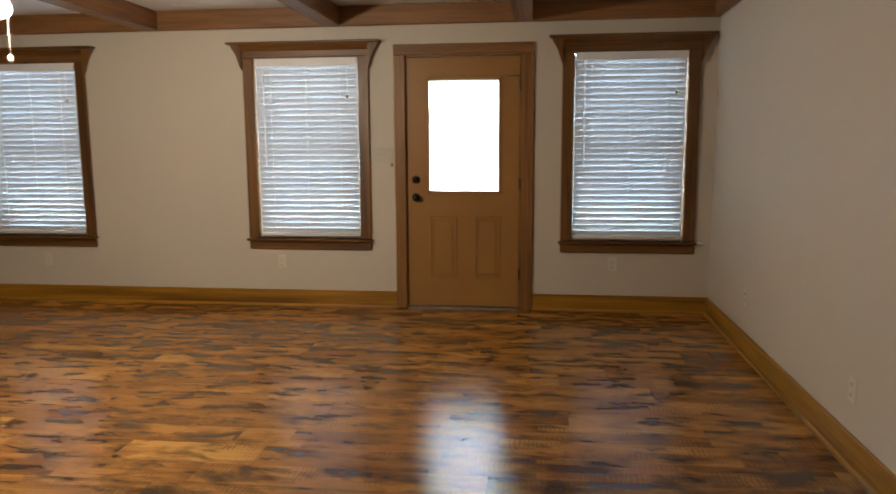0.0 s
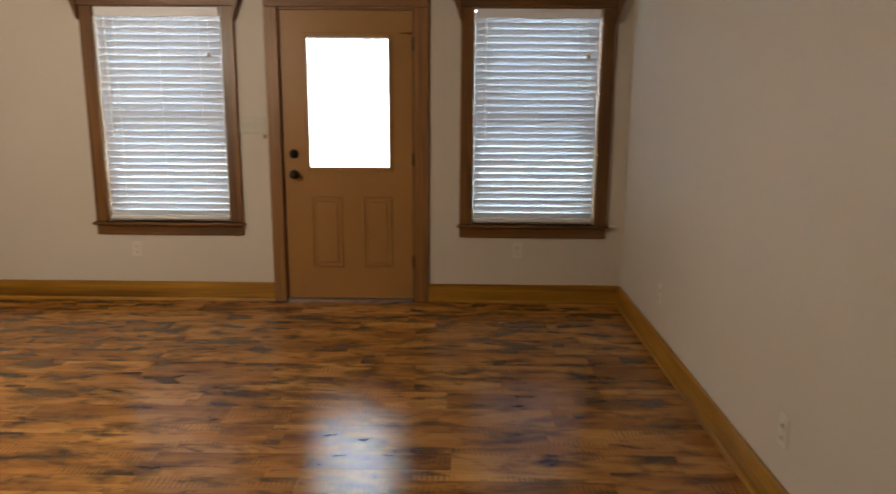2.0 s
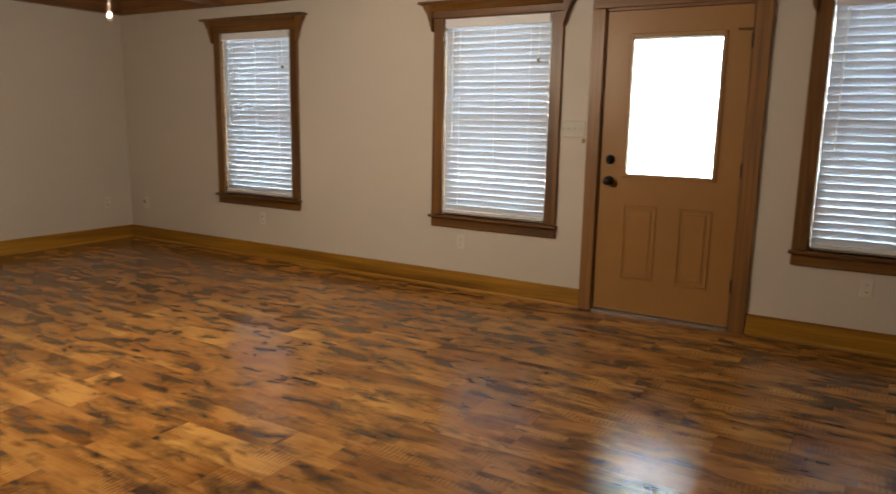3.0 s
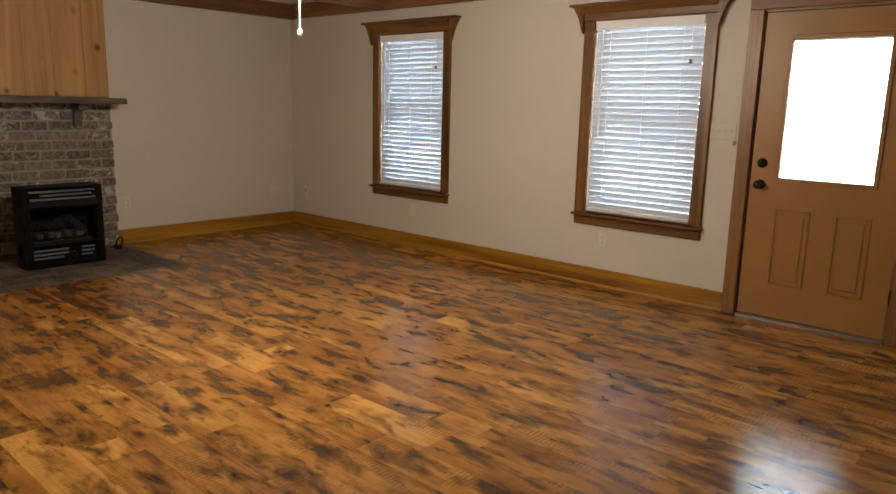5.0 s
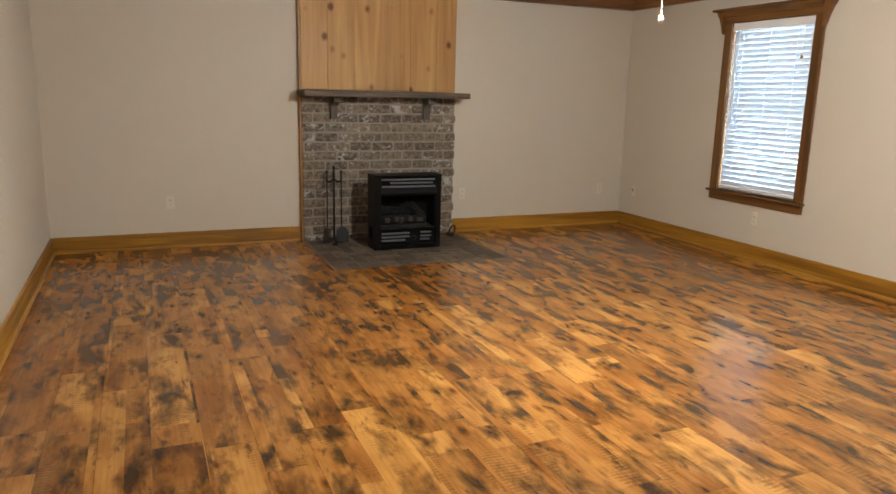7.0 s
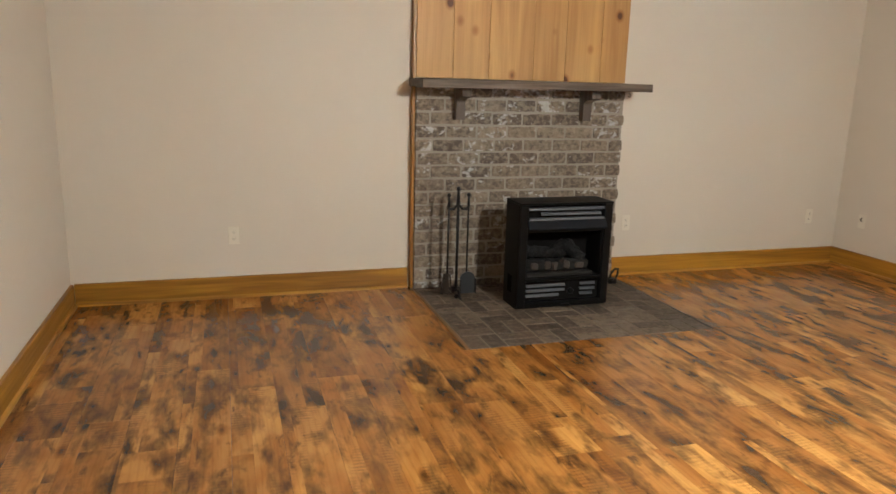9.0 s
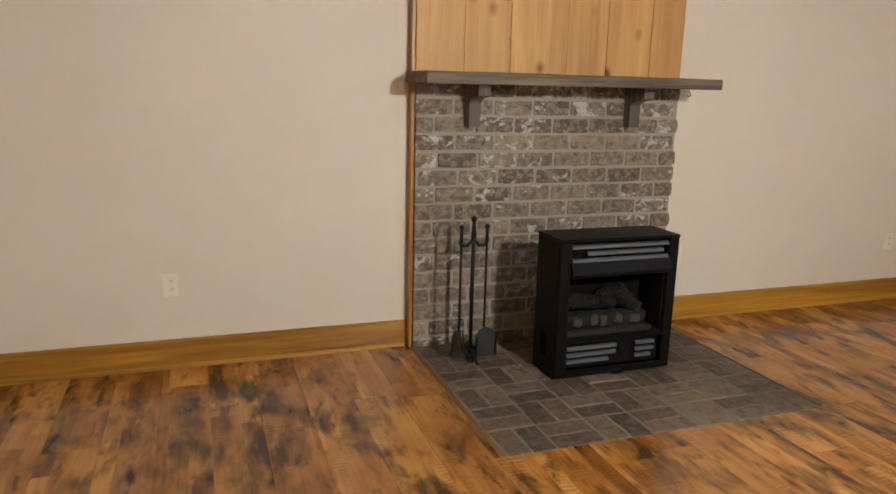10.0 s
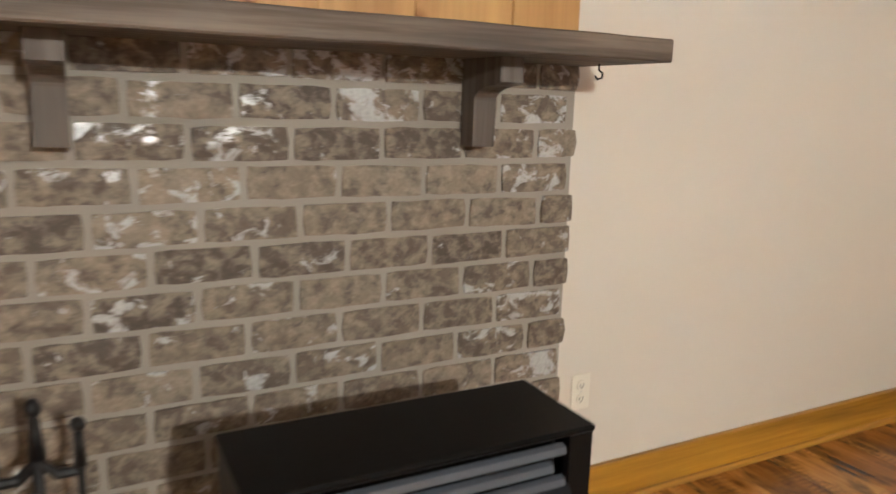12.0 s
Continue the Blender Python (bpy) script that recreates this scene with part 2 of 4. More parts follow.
M_BEAM_X = wood("beam_wood_across", "x", (0.15, 0.066, 0.021), (0.34, 0.155, 0.05), 0.45)
M_PANEL = wood("knotty_pine", "z", (0.37, 0.178, 0.052), (0.66, 0.390, 0.135), 0.5, 0.95, 0.03, 0.7, 0.2, 0.2)
M_MANTEL = wood("weathered_grey_wood", "y", (0.040, 0.029, 0.021), (0.22, 0.168, 0.124), 0.6, 0.0, 0.0, 1.5, 0.6, 0.8)
M_CORBEL = wood("weathered_grey_wood_upright", "z", (0.06, 0.046, 0.036), (0.18, 0.150, 0.125), 0.6, 0.0, 0.0, 1.5)
M_EDGE = wood("edge_stain_and_lit_jamb", "z", (0.28, 0.12, 0.015), (0.42, 0.20, 0.03), 0.4)
M_CASE_Z = wood("door_casing_upright", "z", (0.17, 0.074, 0.019), (0.38, 0.182, 0.052))
M_CASE_X = wood("door_casing_across", "x", (0.17, 0.074, 0.019), (0.38, 0.182, 0.052))
M_DOOR = plain("tan_stained_door", (0.345, 0.170, 0.047), 0.40, 0, 0.12, 45, 0.08)
M_FLOOR = floor_wood()
M_BRICK = brick_mat("tumbled_brick", (0.140, 0.101, 0.066), (0.315, 0.252, 0.180), (0.055, 0.035, 0.021), 0.95)
M_PAVER = brick_mat("hearth_brick", (0.110, 0.078, 0.054), (0.225, 0.175, 0.128), (0.042, 0.030, 0.021), 0.0)
M_MORTAR = plain("grey_mortar", (0.295, 0.267, 0.225), 0.9, 0, 0.25, 180, 0.5)
M_GROUT = plain("hearth_grout", (0.185, 0.152, 0.114), 0.9, 0, 0.45, 90, 0.5)
M_BLACK = plain("black_enamel", (0.004, 0.0037, 0.0037), 0.45, 0.0, 0.2, 90, 0.1, 0.12)
M_IRON = plain("black_wrought_iron", (0.008, 0.007, 0.007), 0.5, 0.0, 0.2, 120, 0.3, 0.25)
M_SLATE = plain("grey_louvre_metal", (0.055, 0.061, 0.073), 0.5, 0.0, 0.1, 90, 0.1)
M_FIREBOX = plain("dark_firebox", (0.006, 0.0055, 0.0055), 0.8, 0, 0.3, 40, 0.4, 0.1)
M_LOG = plain("ceramic_log", (0.014, 0.014, 0.0145), 0.85, 0, 0.7, 35, 1.0, 0.1)
M_LOG_END = plain("ceramic_log_end", (0.036, 0.027, 0.02), 0.85, 0, 0.3, 50, 0.6)
M_BRONZE = plain("oil_rubbed_bronze", (0.035, 0.03, 0.028), 0.35, 0.8, 0.2, 90, 0.1)
M_STEEL = plain("brushed_metal", (0.55, 0.53, 0.5), 0.3, 1.0, 0.1, 150, 0.1)
M_BRASS = plain("aged_brass", (0.35, 0.22, 0.08), 0.35, 1.0, 0.2, 120, 0.1)
M_IVORY = plain("ivory_plastic", (0.67, 0.62, 0.52), 0.4, 0, 0.05, 120, 0.05)
M_SWITCH = plain("greige_plastic", (0.545, 0.515, 0.435), 0.4, 0, 0.05, 120, 0.05)
M_DARKSLOT = plain("dark_slot", (0.05, 0.045, 0.04), 0.7, 0, 0.1, 90, 0.1)
M_BLIND = slat_mat("white_blind_slat", (0.71, 0.76, 0.82), 0.060)
M_RAIL = plain("white_blind_rail", (0.80, 0.80, 0.81), 0.5, 0, 0.04, 90, 0.05)
M_MINI = slat_mat("white_mini_slat", (0.86, 0.86, 0.85), 0.5)
M_CORD = plain("white_cord", (0.75, 0.74, 0.7), 0.7)
M_VINYL = plain("white_vinyl_sash", (0.76, 0.76, 0.74), 0.45, 0, 0.04, 90, 0.05)
M_GLASS = glass_mat("clear_glass")
M_BULB = glowing("lit_globe", (1.0, 0.92, 0.77), 620.0)
M_GRASS = plain("dry_lawn", (0.30, 0.31, 0.26), 0.9, 0, 0.4, 25, 0.6)


# Self-lit colour for an added sheet that replaces the daylight outdoors.
def daylight_glow():
    m, t, b = nodes_of("glowing_daylight")
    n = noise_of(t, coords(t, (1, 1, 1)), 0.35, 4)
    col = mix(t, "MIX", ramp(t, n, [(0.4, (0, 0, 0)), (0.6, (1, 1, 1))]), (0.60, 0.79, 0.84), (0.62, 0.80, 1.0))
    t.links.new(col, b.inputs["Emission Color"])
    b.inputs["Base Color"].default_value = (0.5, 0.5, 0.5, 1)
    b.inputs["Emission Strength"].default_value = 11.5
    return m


M_DAYGLOW = daylight_glow()
M_PORCH = plain("porch_concrete", (0.55, 0.54, 0.52), 0.85, 0, 0.15, 60, 0.3)


# ---- mesh helpers ----
def box(bm, x0, x1, y0, y1, z0, z1, bevel=0.0):
    lo, hi = Vector((min(x0, x1), min(y0, y1), min(z0, z1))), Vector((max(x0, x1), max(y0, y1), max(z0, z1)))
    m = Matrix.Translation((lo + hi) / 2) @ Matrix.Diagonal((*(hi - lo), 1))
    made = bmesh.ops.create_cube(bm, size=1.0, matrix=m)["verts"]
    if bevel:
        edges = list({e for v in made for e in v.link_edges})
        bmesh.ops.bevel(bm, geom=edges, offset=bevel, segments=1, affect="EDGES")
    return bm


def boxes(*rows, bevel=0.0):
    bm = bmesh.new()
    for r in rows:
        box(bm, *r, bevel=bevel)
    return bm


def extruded(points, depth, m=None):
    """A flat outline in the xy plane, pulled along z by depth and set by m."""
    bm = bmesh.new()
    f = bm.faces.new([bm.verts.new((x, y, 0)) for x, y in points])
    up = bmesh.ops.extrude_face_region(bm, geom=[f])["geom"]
    bmesh.ops.translate(bm, verts=[g for g in up if isinstance(g, bmesh.types.BMVert)], vec=(0, 0, depth))
    bmesh.ops.recalc_face_normals(bm, faces=bm.faces)
    if m is not None:
        bm.transform(m)
    return bm


def rod(bm, a, b, r0, r1=None, seg=10):
    a, b = Vector(a), Vector(b)
    d = b - a
    m = Matrix.Translation((a + b) / 2) @ d.to_track_quat("Z", "Y").to_matrix().to_4x4()
    bmesh.ops.create_cone(bm, cap_ends=True, segments=seg, radius1=r0, radius2=r0 if r1 is None else r1, depth=d.length, matrix=m)
    return bm


def ball(bm, c, r, squash=(1, 1, 1), u=12, v=8):
    bmesh.ops.create_uvsphere(bm, u_segments=u, v_segments=v, radius=r, matrix=Matrix.Translation(c) @ Matrix.Diagonal((*squash, 1)))
    return bm


def tube(bm, pts, r, seg=8):
    """A bent rod through several points, with a ball at every bend."""
    for a, b in zip(pts, pts[1:]):
        rod(bm, a, b, r, seg=seg)
        ball(bm, b, r, u=seg, v=6)
    return bm


def spun(profile, seg=24, m=None):
    """A turned shape: (radius, height) pairs about z."""
    bm = bmesh.new()
    rings = [[bm.verts.new((r * math.cos(2 * math.pi * i / seg), r * math.sin(2 * math.pi * i / seg), z)) for i in range(seg)] for r, z in profile]
    for a, b in zip(rings, rings[1:]):
        for i in range(seg):
            bm.faces.new((a[i], a[(i + 1) % seg], b[(i + 1) % seg], b[i]))
    bm.faces.new(rings[-1])
    bm.faces.new(rings[0][::-1])
    bmesh.ops.recalc_face_normals(bm, faces=bm.faces)
    if m is not None:
        bm.transform(m)
    return bm


def mesh_of(name, bm, material, smooth=False):
    me = bpy.data.meshes.new(name)
    bm.to_mesh(me)
    bm.free()
    me.materials.append(material)
    if smooth:
        for p in me.polygons:
            p.use_smooth = True
    return me


def part(name, bm, material, parent=None, label="", smooth=False):
    ob = new(name, mesh_of(name, bm, material, smooth))
    if parent is not None:
        ob.parent = parent
    return tagged(ob, label)


def piece(name, mesh, parent, place, turn=(0, 0, 0)):
    ob = new(name, mesh)
    ob.parent = parent
    ob.location, ob.rotation_euler = place, turn
    return ob


def thing(name, label, category, place=(0, 0, 0), group="", kind=""):
    ob = new(name)
    ob.location = place
    return tagged(ob, label, category, group, kind)


def setting(name, bm, material, label, category, smooth=False):
    return tagged(part(name, bm, material, None, "", smooth), label, category, "", "structure")


# ---- walls, floor, ceiling ----
WINS = [(-4.635, -3.765), (-2.185, -1.305), (0.43, 1.30)]   # clear openings
WZ0, WZ1 = 0.595, 2.071
DX0, DX1, DZ1 = -0.925, 0.025, 2.068
cols = sorted([(a, b, WZ0, WZ1) for a, b in WINS] + [(DX0, DX1, 0.0, DZ1)])
bm = bmesh.new()
left = X0 - TH
for a, b, z0, z1 in cols:
    box(bm, left, a, Y1, Y1 + TH, -0.1, ZC + 0.1)
    box(bm, a, b, Y1, Y1 + TH, z1, ZC + 0.1)
    box(bm, a, b, Y1, Y1 + TH, -0.1, z0 if z0 else -0.02)
    left = b
box(bm, left, X1 + TH, Y1, Y1 + TH, -0.1, ZC + 0.1)
setting("wall_north", bm, M_WALL, "greige painted wall with three windows and a door", "wall")
setting("wall_west", boxes((X0 - TH, X0, Y0 - TH, Y1, -0.1, ZC + 0.1)), M_WALL, "greige painted wall behind the brick fireplace", "wall")
setting("wall_east", boxes((X1, X1 + TH, YS - TH, Y1, -0.1, ZC + 0.1)), M_WALL, "plain greige painted side wall", "wall")
setting("wall_south", boxes((X0, XS, Y0 - TH, Y0, -0.1, ZC + 0.1)), M_WALL, "plain greige painted back wall", "wall")
setting("wall_recess", boxes((XS - TH, XS, YS - TH, Y0 - TH, -0.1, ZC + 0.1), (XS, X1, YS - TH, YS, -0.1, ZC + 0.1)), M_WALL, "greige walls closing the recess", "wall")
setting("ceiling", boxes((X0 - TH, X1 + TH, YS - TH, Y1 + TH, ZC, ZC + 0.12)), M_CEIL, "white painted ceiling between wooden beams", "ceiling")
floor = setting("floor", boxes((X0, X1, YS, Y1, -0.10, -0.012)), M_DARKSLOT, "glossy brown laminate floor of long mottled planks", "floor")

EAST = Matrix.Translation((X1, Y1, 0)) @ pose(0, 0, 0, 0, 0, -1.03) @ Matrix.Translation((-X1, -Y1, 0))   # the side wall runs slightly askew


def askew(*names):
    for n in names:
        ob = bpy.data.objects[n]
        ob.matrix_basis = EAST @ ob.matrix_basis


# ---- ceiling beams ----
BW = 0.145
for x in (-4.59, -3.05, -1.51, 0.03):
    y0 = YS if x > XS else Y0
    b = part("ceiling_beam", boxes((x - BW / 2, x + BW / 2, y0, Y1 - 0.05, BEAM_Z, ZC), bevel=0.006), M_BEAM_Y)
    tagged(b, "long stained wooden beam under the white ceiling", "beam", "ceiling beams")
setting("trim_crown_north", boxes((X0, X1, Y1 - 0.05, Y1, BEAM_Z, ZC), bevel=0.005), M_BEAM_X, "stained wooden beam along the window wall", "trim")
setting("trim_crown_west", boxes((X0, X0 + 0.10, Y0, Y1 - 0.052, BEAM_Z, ZC), bevel=0.005), M_BEAM_Y, "stained wooden beam above the fireplace wall", "trim")
setting("trim_crown_east", boxes((X1 - 0.05, X1, YS, Y1 - 0.052, BEAM_Z, ZC), bevel=0.005), M_BEAM_Y, "stained wooden beam along the side wall", "trim")
setting("trim_crown_south", boxes((X0 + 0.102, XS, Y0, Y0 + 0.05, BEAM_Z, ZC), bevel=0.005), M_BEAM_X, "stained wooden beam along the back wall", "trim")

# ---- baseboards with a quarter-round shoe ----
BH, BT = 0.137, 0.018


def baseboard(name, axis, a, b, wall, side):
    """A board along x or y from a to b, standing off the wall to one side."""
    prof = [(0, 0.0), (BT, 0.0), (BT, BH - 0.004), (BT - 0.004, BH), (0, BH)]
    shoe = [(BT + 0.0005, 0.0), (BT + 0.015, 0.0), (BT + 0.014, 0.008), (BT + 0.008, 0.016), (BT + 0.0005, 0.019)]
    if axis == "x":
        m = Matrix(((0, 0, 1, a), (side, 0, 0, wall), (0, 1, 0, 0), (0, 0, 0, 1)))
    else:
        m = Matrix(((side, 0, 0, wall), (0, 0, 1, a), (0, 1, 0, 0), (0, 0, 0, 1)))
    mat = M_BASE_X if axis == "x" else M_BASE_Y
    ob = setting(name, extruded(prof, b - a, m), mat, "golden stained wooden baseboard", "baseboard")
    part("shoe_moulding", extruded(shoe, b - a, m), mat, ob)


baseboard("baseboard_north_1", "x", X0, -1.006, Y1, -1)
baseboard("baseboard_north_2", "x", 0.120, X1, Y1, -1)
baseboard("baseboard_west_1", "y", Y0 + 0.02, 2.668, X0, 1)
baseboard("baseboard_west_2", "y", 4.235, Y1 - 0.02, X0, 1)
baseboard("baseboard_east", "y", YS, Y1 - 0.02, X1, -1)
baseboard("baseboard_south", "x", X0 + 0.02, XS, Y0, 1)


askew("wall_east", "trim_crown_east", "baseboard_east")


# ---- windows ----
def window(number, a, b):
    c, w = (a + b) / 2, b - a
    win = thing(f"window_{number}", "double-hung window in a stained wooden surround with a flared head", "window", (c, Y1, 0), "", "structure")
    h, cw = w / 2, 0.09
    f = -0.025     # face of the casing, towards the room
    for s, n in ((-1, "left"), (1, "right")):
        part("casing", boxes((s * h, s * (h + cw), f, -0.0005, WZ0 - 0.015, WZ1), bevel=0.004), M_TRIM_Z, win)
        # paler orange than the casing: the daylight glow on the jamb is in its colour
        part("jamb", boxes((s * (h - 0.004), s * h, -0.002, TH - 0.06, WZ0, WZ1)), M_EDGE, win)
    part("head_jamb", boxes((-h + 0.004, h - 0.004, -0.002, TH - 0.06, WZ1 - 0.005, WZ1)), M_TRIM_X, win)
    part("window_stool", boxes((-h - cw - 0.015, h + cw + 0.015, -0.055, 0.0, WZ0 - 0.036, WZ0 - 0.0155), (-h, h, 0.0, TH - 0.06, WZ0 - 0.03, WZ0), bevel=0.004), M_TRIM_X, win)
    part("apron", boxes((-h - cw, h + cw, -0.022, -0.0005, WZ0 - 0.108, WZ0 - 0.0365), bevel=0.004), M_TRIM_X, win)
    # head board with a coved bracket at each end, and a cap over all
    zt = 2.172
    part("head_board", boxes((-h - cw, h + cw, f - 0.012, -0.0005, WZ1 + 0.0005, zt), bevel=0.003), M_TRIM_X, win)
    for s in (-1, 1):
        pts = [(0.0, 1.975), (0.012, 2.0), (0.026, 2.05), (0.048, 2.105), (0.078, 2.15), (0.088, zt), (0.0, zt)]
        m = Matrix(((s, 0, 0, s * (h + cw + 0.0005)), (0, 0, 1, -0.052), (0, 1, 0, 0), (0, 0, 0, 1)))
        part("end_bracket", extruded(pts, 0.0515, m), M_TRIM_Z, win)
    part("bed_moulding", extruded([(0.0, 0.0), (0.012, 0.006), (0.040, 0.042), (0.046, 0.050), (0.0, 0.050)], 2 * (h + cw), Matrix(((0, 0, 1, -h - cw), (-1, 0, 0, f - 0.0125), (0, 1, 0, zt - 0.0505), (0, 0, 0, 1)))), M_TRIM_X, win)
    part("cap", boxes((-h - cw - 0.108, h + cw + 0.108, f - 0.068, -0.0005, zt + 0.0005, zt + 0.020), bevel=0.004), M_TRIM_X, win)
    # sashes
    y0, y1 = 0.10, 0.135
    midz = (WZ0 + WZ1) / 2
    for n, za, zb, yo in (("upper_sash", midz - 0.02, WZ1 - 0.015, 0.02), ("lower_sash", WZ0 + 0.001, midz + 0.02, 0.0)):
        hh = h - 0.0045
        sash = part(n, boxes((-hh, -hh + 0.045, y0 + yo, y0 + yo + 0.018, za, zb), (hh - 0.045, hh, y0 + yo, y0 + yo + 0.018, za, zb), (-hh + 0.045, hh - 0.045, y0 + yo, y0 + yo + 0.018, za, za + 0.045), (-hh + 0.045, hh - 0.045, y0 + yo, y0 + yo + 0.018, zb - 0.045, zb)), M_VINYL, win)
        pane = part("pane", boxes((-hh + 0.045, hh - 0.045, y0 + yo + 0.007, y0 + yo + 0.011, za + 0.045, zb - 0.045)), M_GLASS, sash)
        pane.visible_shadow = False
    return win


PITCH, TILT = 0.0468, 68.5


def blind(a, b):
    c, w = (a + b) / 2, b - a - 0.024
    yb = Y1 + 0.010
    bl = thing("window_blind", "white horizontal slatted blind, lowered and nearly shut", "window blind", (c, yb, WZ0), "window blinds")
    top = WZ1 - WZ0 - 0.008
    part("valance", boxes((-w / 2, w / 2, -0.028, -0.019, top - 0.062, top), (-w / 2, w / 2, -0.0185, 0.025, top - 0.045, top), bevel=0.002), M_RAIL, bl)
    part("bottom_rail", boxes((-w / 2, w / 2, -0.020, 0.022, 0.006, 0.030), bevel=0.003), M_RAIL, bl)
    bms = bmesh.new()
    # a shallow curved slat
    n = 4
    rows = []
    for k in range(n + 1):
        u = (k / n - 0.5) * 0.050
        crown = 0.0012 * (1 - (2 * k / n - 1) ** 2)
        rows.append([bms.verts.new((x, u, crown + dz)) for x in (-w / 2, w / 2) for dz in (0.0014, -0.0014)])
    for p, q in zip(rows, rows[1:]):
        bms.faces.new((p[0], p[2], q[2], q[0]))
        bms.faces.new((p[1], q[1], q[3], p[3]))
        bms.faces.new((p[0], q[0], q[1], p[1]))
        bms.faces.new((p[2], p[3], q[3], q[2]))
    bms.faces.new((rows[0][0], rows[0][1], rows[0][3], rows[0][2]))
    bms.faces.new((rows[-1][0], rows[-1][2], rows[-1][3], rows[-1][1]))
    bmesh.ops.recalc_face_normals(bms, faces=bms.faces)
    me = mesh_of("slat", bms, M_BLIND)
    count = int((top - 0.050 - 0.048) / PITCH) + 1
    for i in range(count):
        piece("slat", me, bl, (random.uniform(-0.0015, 0.0015), 0, 0.048 + i * PITCH), (radians(-TILT + random.uniform(-0.15, 0.15)), radians(random.uniform(-0.02, 0.02)), 0))
    for x in (-0.35 * w, 0.0, 0.33 * w):
        part("ladder_cord", boxes((x - 0.0015, x + 0.0015, -0.0195, -0.018, 0.02, top - 0.05), (x - 0.0015, x + 0.0015, 0.018, 0.0195, 0.02, top - 0.05)), M_CORD, bl)
    part("tilt_wand", rod(bmesh.new(), (-0.42 * w, -0.031, top - 0.062), (-0.415 * w, -0.031, top - 0.88), 0.004, seg=6), M_CORD, bl)
    bmc = rod(bmesh.new(), (0.41 * w, -0.031, top - 0.062), (0.41 * w, -0.031, top - 0.30), 0.0014, seg=5)
    part("lift_cord", bmc, M_CORD, bl)
    part("cord_tassel", ball(bmesh.new(), (0.41 * w, -0.031, top - 0.315), 0.012, (1, 1, 1.4)), M_BRASS, bl, "small brown cord tassel", True)
    return bl


for i, (a, b) in enumerate(WINS):
    window(i + 1, a, b)
    blind(a, b)

# ---- entrance door ----
door = thing("door_1", "tan wooden entrance door with a glazed upper half, closed", "door", (DX0, Y1, 0), "", "structure")
dw = DX1 - DX0
part("casing", boxes((-0.082, 0.008, -0.026, -0.0005, 0, DZ1 + 0.0), bevel=0.004), M_CASE_Z, door)
part("casing", boxes((dw - 0.008, dw + 0.092, -0.026, -0.0005, 0, DZ1 + 0.0), bevel=0.004), M_CASE_Z, door)
part("head_casing", boxes((-0.084, dw + 0.094, -0.028, -0.0005, DZ1 + 0.0005, DZ1 + 0.085), bevel=0.004), M_CASE_X, door)
for x0, x1 in ((0.0, 0.016), (dw - 0.016, dw)):
    part("jamb", boxes((x0, x1, 0.0, TH, 0.0, DZ1 - 0.016)), M_CASE_Z, door)
part("head_jamb", boxes((0, dw, 0.0, TH, DZ1 - 0.0155, DZ1)), M_CASE_X, door)
part("door_stop", boxes((0.016, 0.034, 0.0515, 0.066, 0.0, DZ1 - 0.016), (dw - 0.034, dw - 0.016, 0.0515, 0.066, 0.0, DZ1 - 0.016), (0.034, dw - 0.034, 0.0515, 0.066, DZ1 - 0.036, DZ1 - 0.016)), M_CASE_Z, door)
part("door_sweep", boxes((0.0345, dw - 0.0345, 0.0515, 0.060, 0.0165, 0.05)), M_DARKSLOT, door)
part("threshold", boxes((0.0165, dw - 0.0165, -0.03, TH, -0.010, 0.016), bevel=0.003), M_STEEL, door, "pale metal threshold")
# slab with its glass opening and two raised panels
sx0, sx1, sz0, sz1, sy0, sy1 = 0.019, dw - 0.019, 0.022, DZ1 - 0.019, 0.006, 0.050
gx0, gx1, gz0, gz1 = 0.199, 0.765, 0.980, 1.878
slab = part("door_leaf", boxes((sx0, gx0, sy0, sy1, sz0, sz1), (gx1, sx1, sy0, sy1, sz0, sz1), (gx0, gx1, sy0, sy1, gz1, sz1), (gx0, gx1, sy0, sy1, sz0, gz0)), M_DOOR, door)
for x0, x1 in ((0.20, 0.425), (0.572, 0.782)):
    bmp = bmesh.new()
    z0, z1 = 0.255, 0.772
    t1 = 0.016
    for r in ((x0, x0 + t1, z0, z1), (x1 - t1, x1, z0, z1), (x0 + t1, x1 - t1, z0, z0 + t1), (x0 + t1, x1 - t1, z1 - t1, z1)):
        box(bmp, r[0], r[1], sy0 - 0.007, sy0 - 0.0005, r[2], r[3], bevel=0.003)
    box(bmp, x0 + 0.035, x1 - 0.035, sy0 - 0.005, sy0 - 0.0005, z0 + 0.035, z1 - 0.035, bevel=0.004)
    part("raised_panel", bmp, M_DOOR, slab)
gf = 0.024
part("glass_frame", boxes((gx0 - gf, gx0 + 0.004, sy0 - 0.010, sy0 - 0.0005, gz0 - gf, gz1 + gf), (gx1 - 0.004, gx1 + gf, sy0 - 0.010, sy0 - 0.0005, gz0 - gf, gz1 + gf), (gx0 + 0.004, gx1 - 0.004, sy0 - 0.010, sy0 - 0.0005, gz0 - gf, gz0 + 0.004), (gx0 + 0.004, gx1 - 0.004, sy0 - 0.010, sy0 - 0.0005, gz1 - 0.004, gz1 + gf), bevel=0.003), M_DOOR, slab)
for y in (0.012, 0.042):
    p = part("pane", boxes((gx0, gx1, y, y + 0.004, gz0, gz1)), M_GLASS, slab)
    p.visible_shadow = False
ms = mesh_of("mini_slat", boxes((-(gx1 - gx0) / 2 + 0.006, (gx1 - gx0) / 2 - 0.006, -0.007, 0.007, -0.0003, 0.0003)), M_MINI)
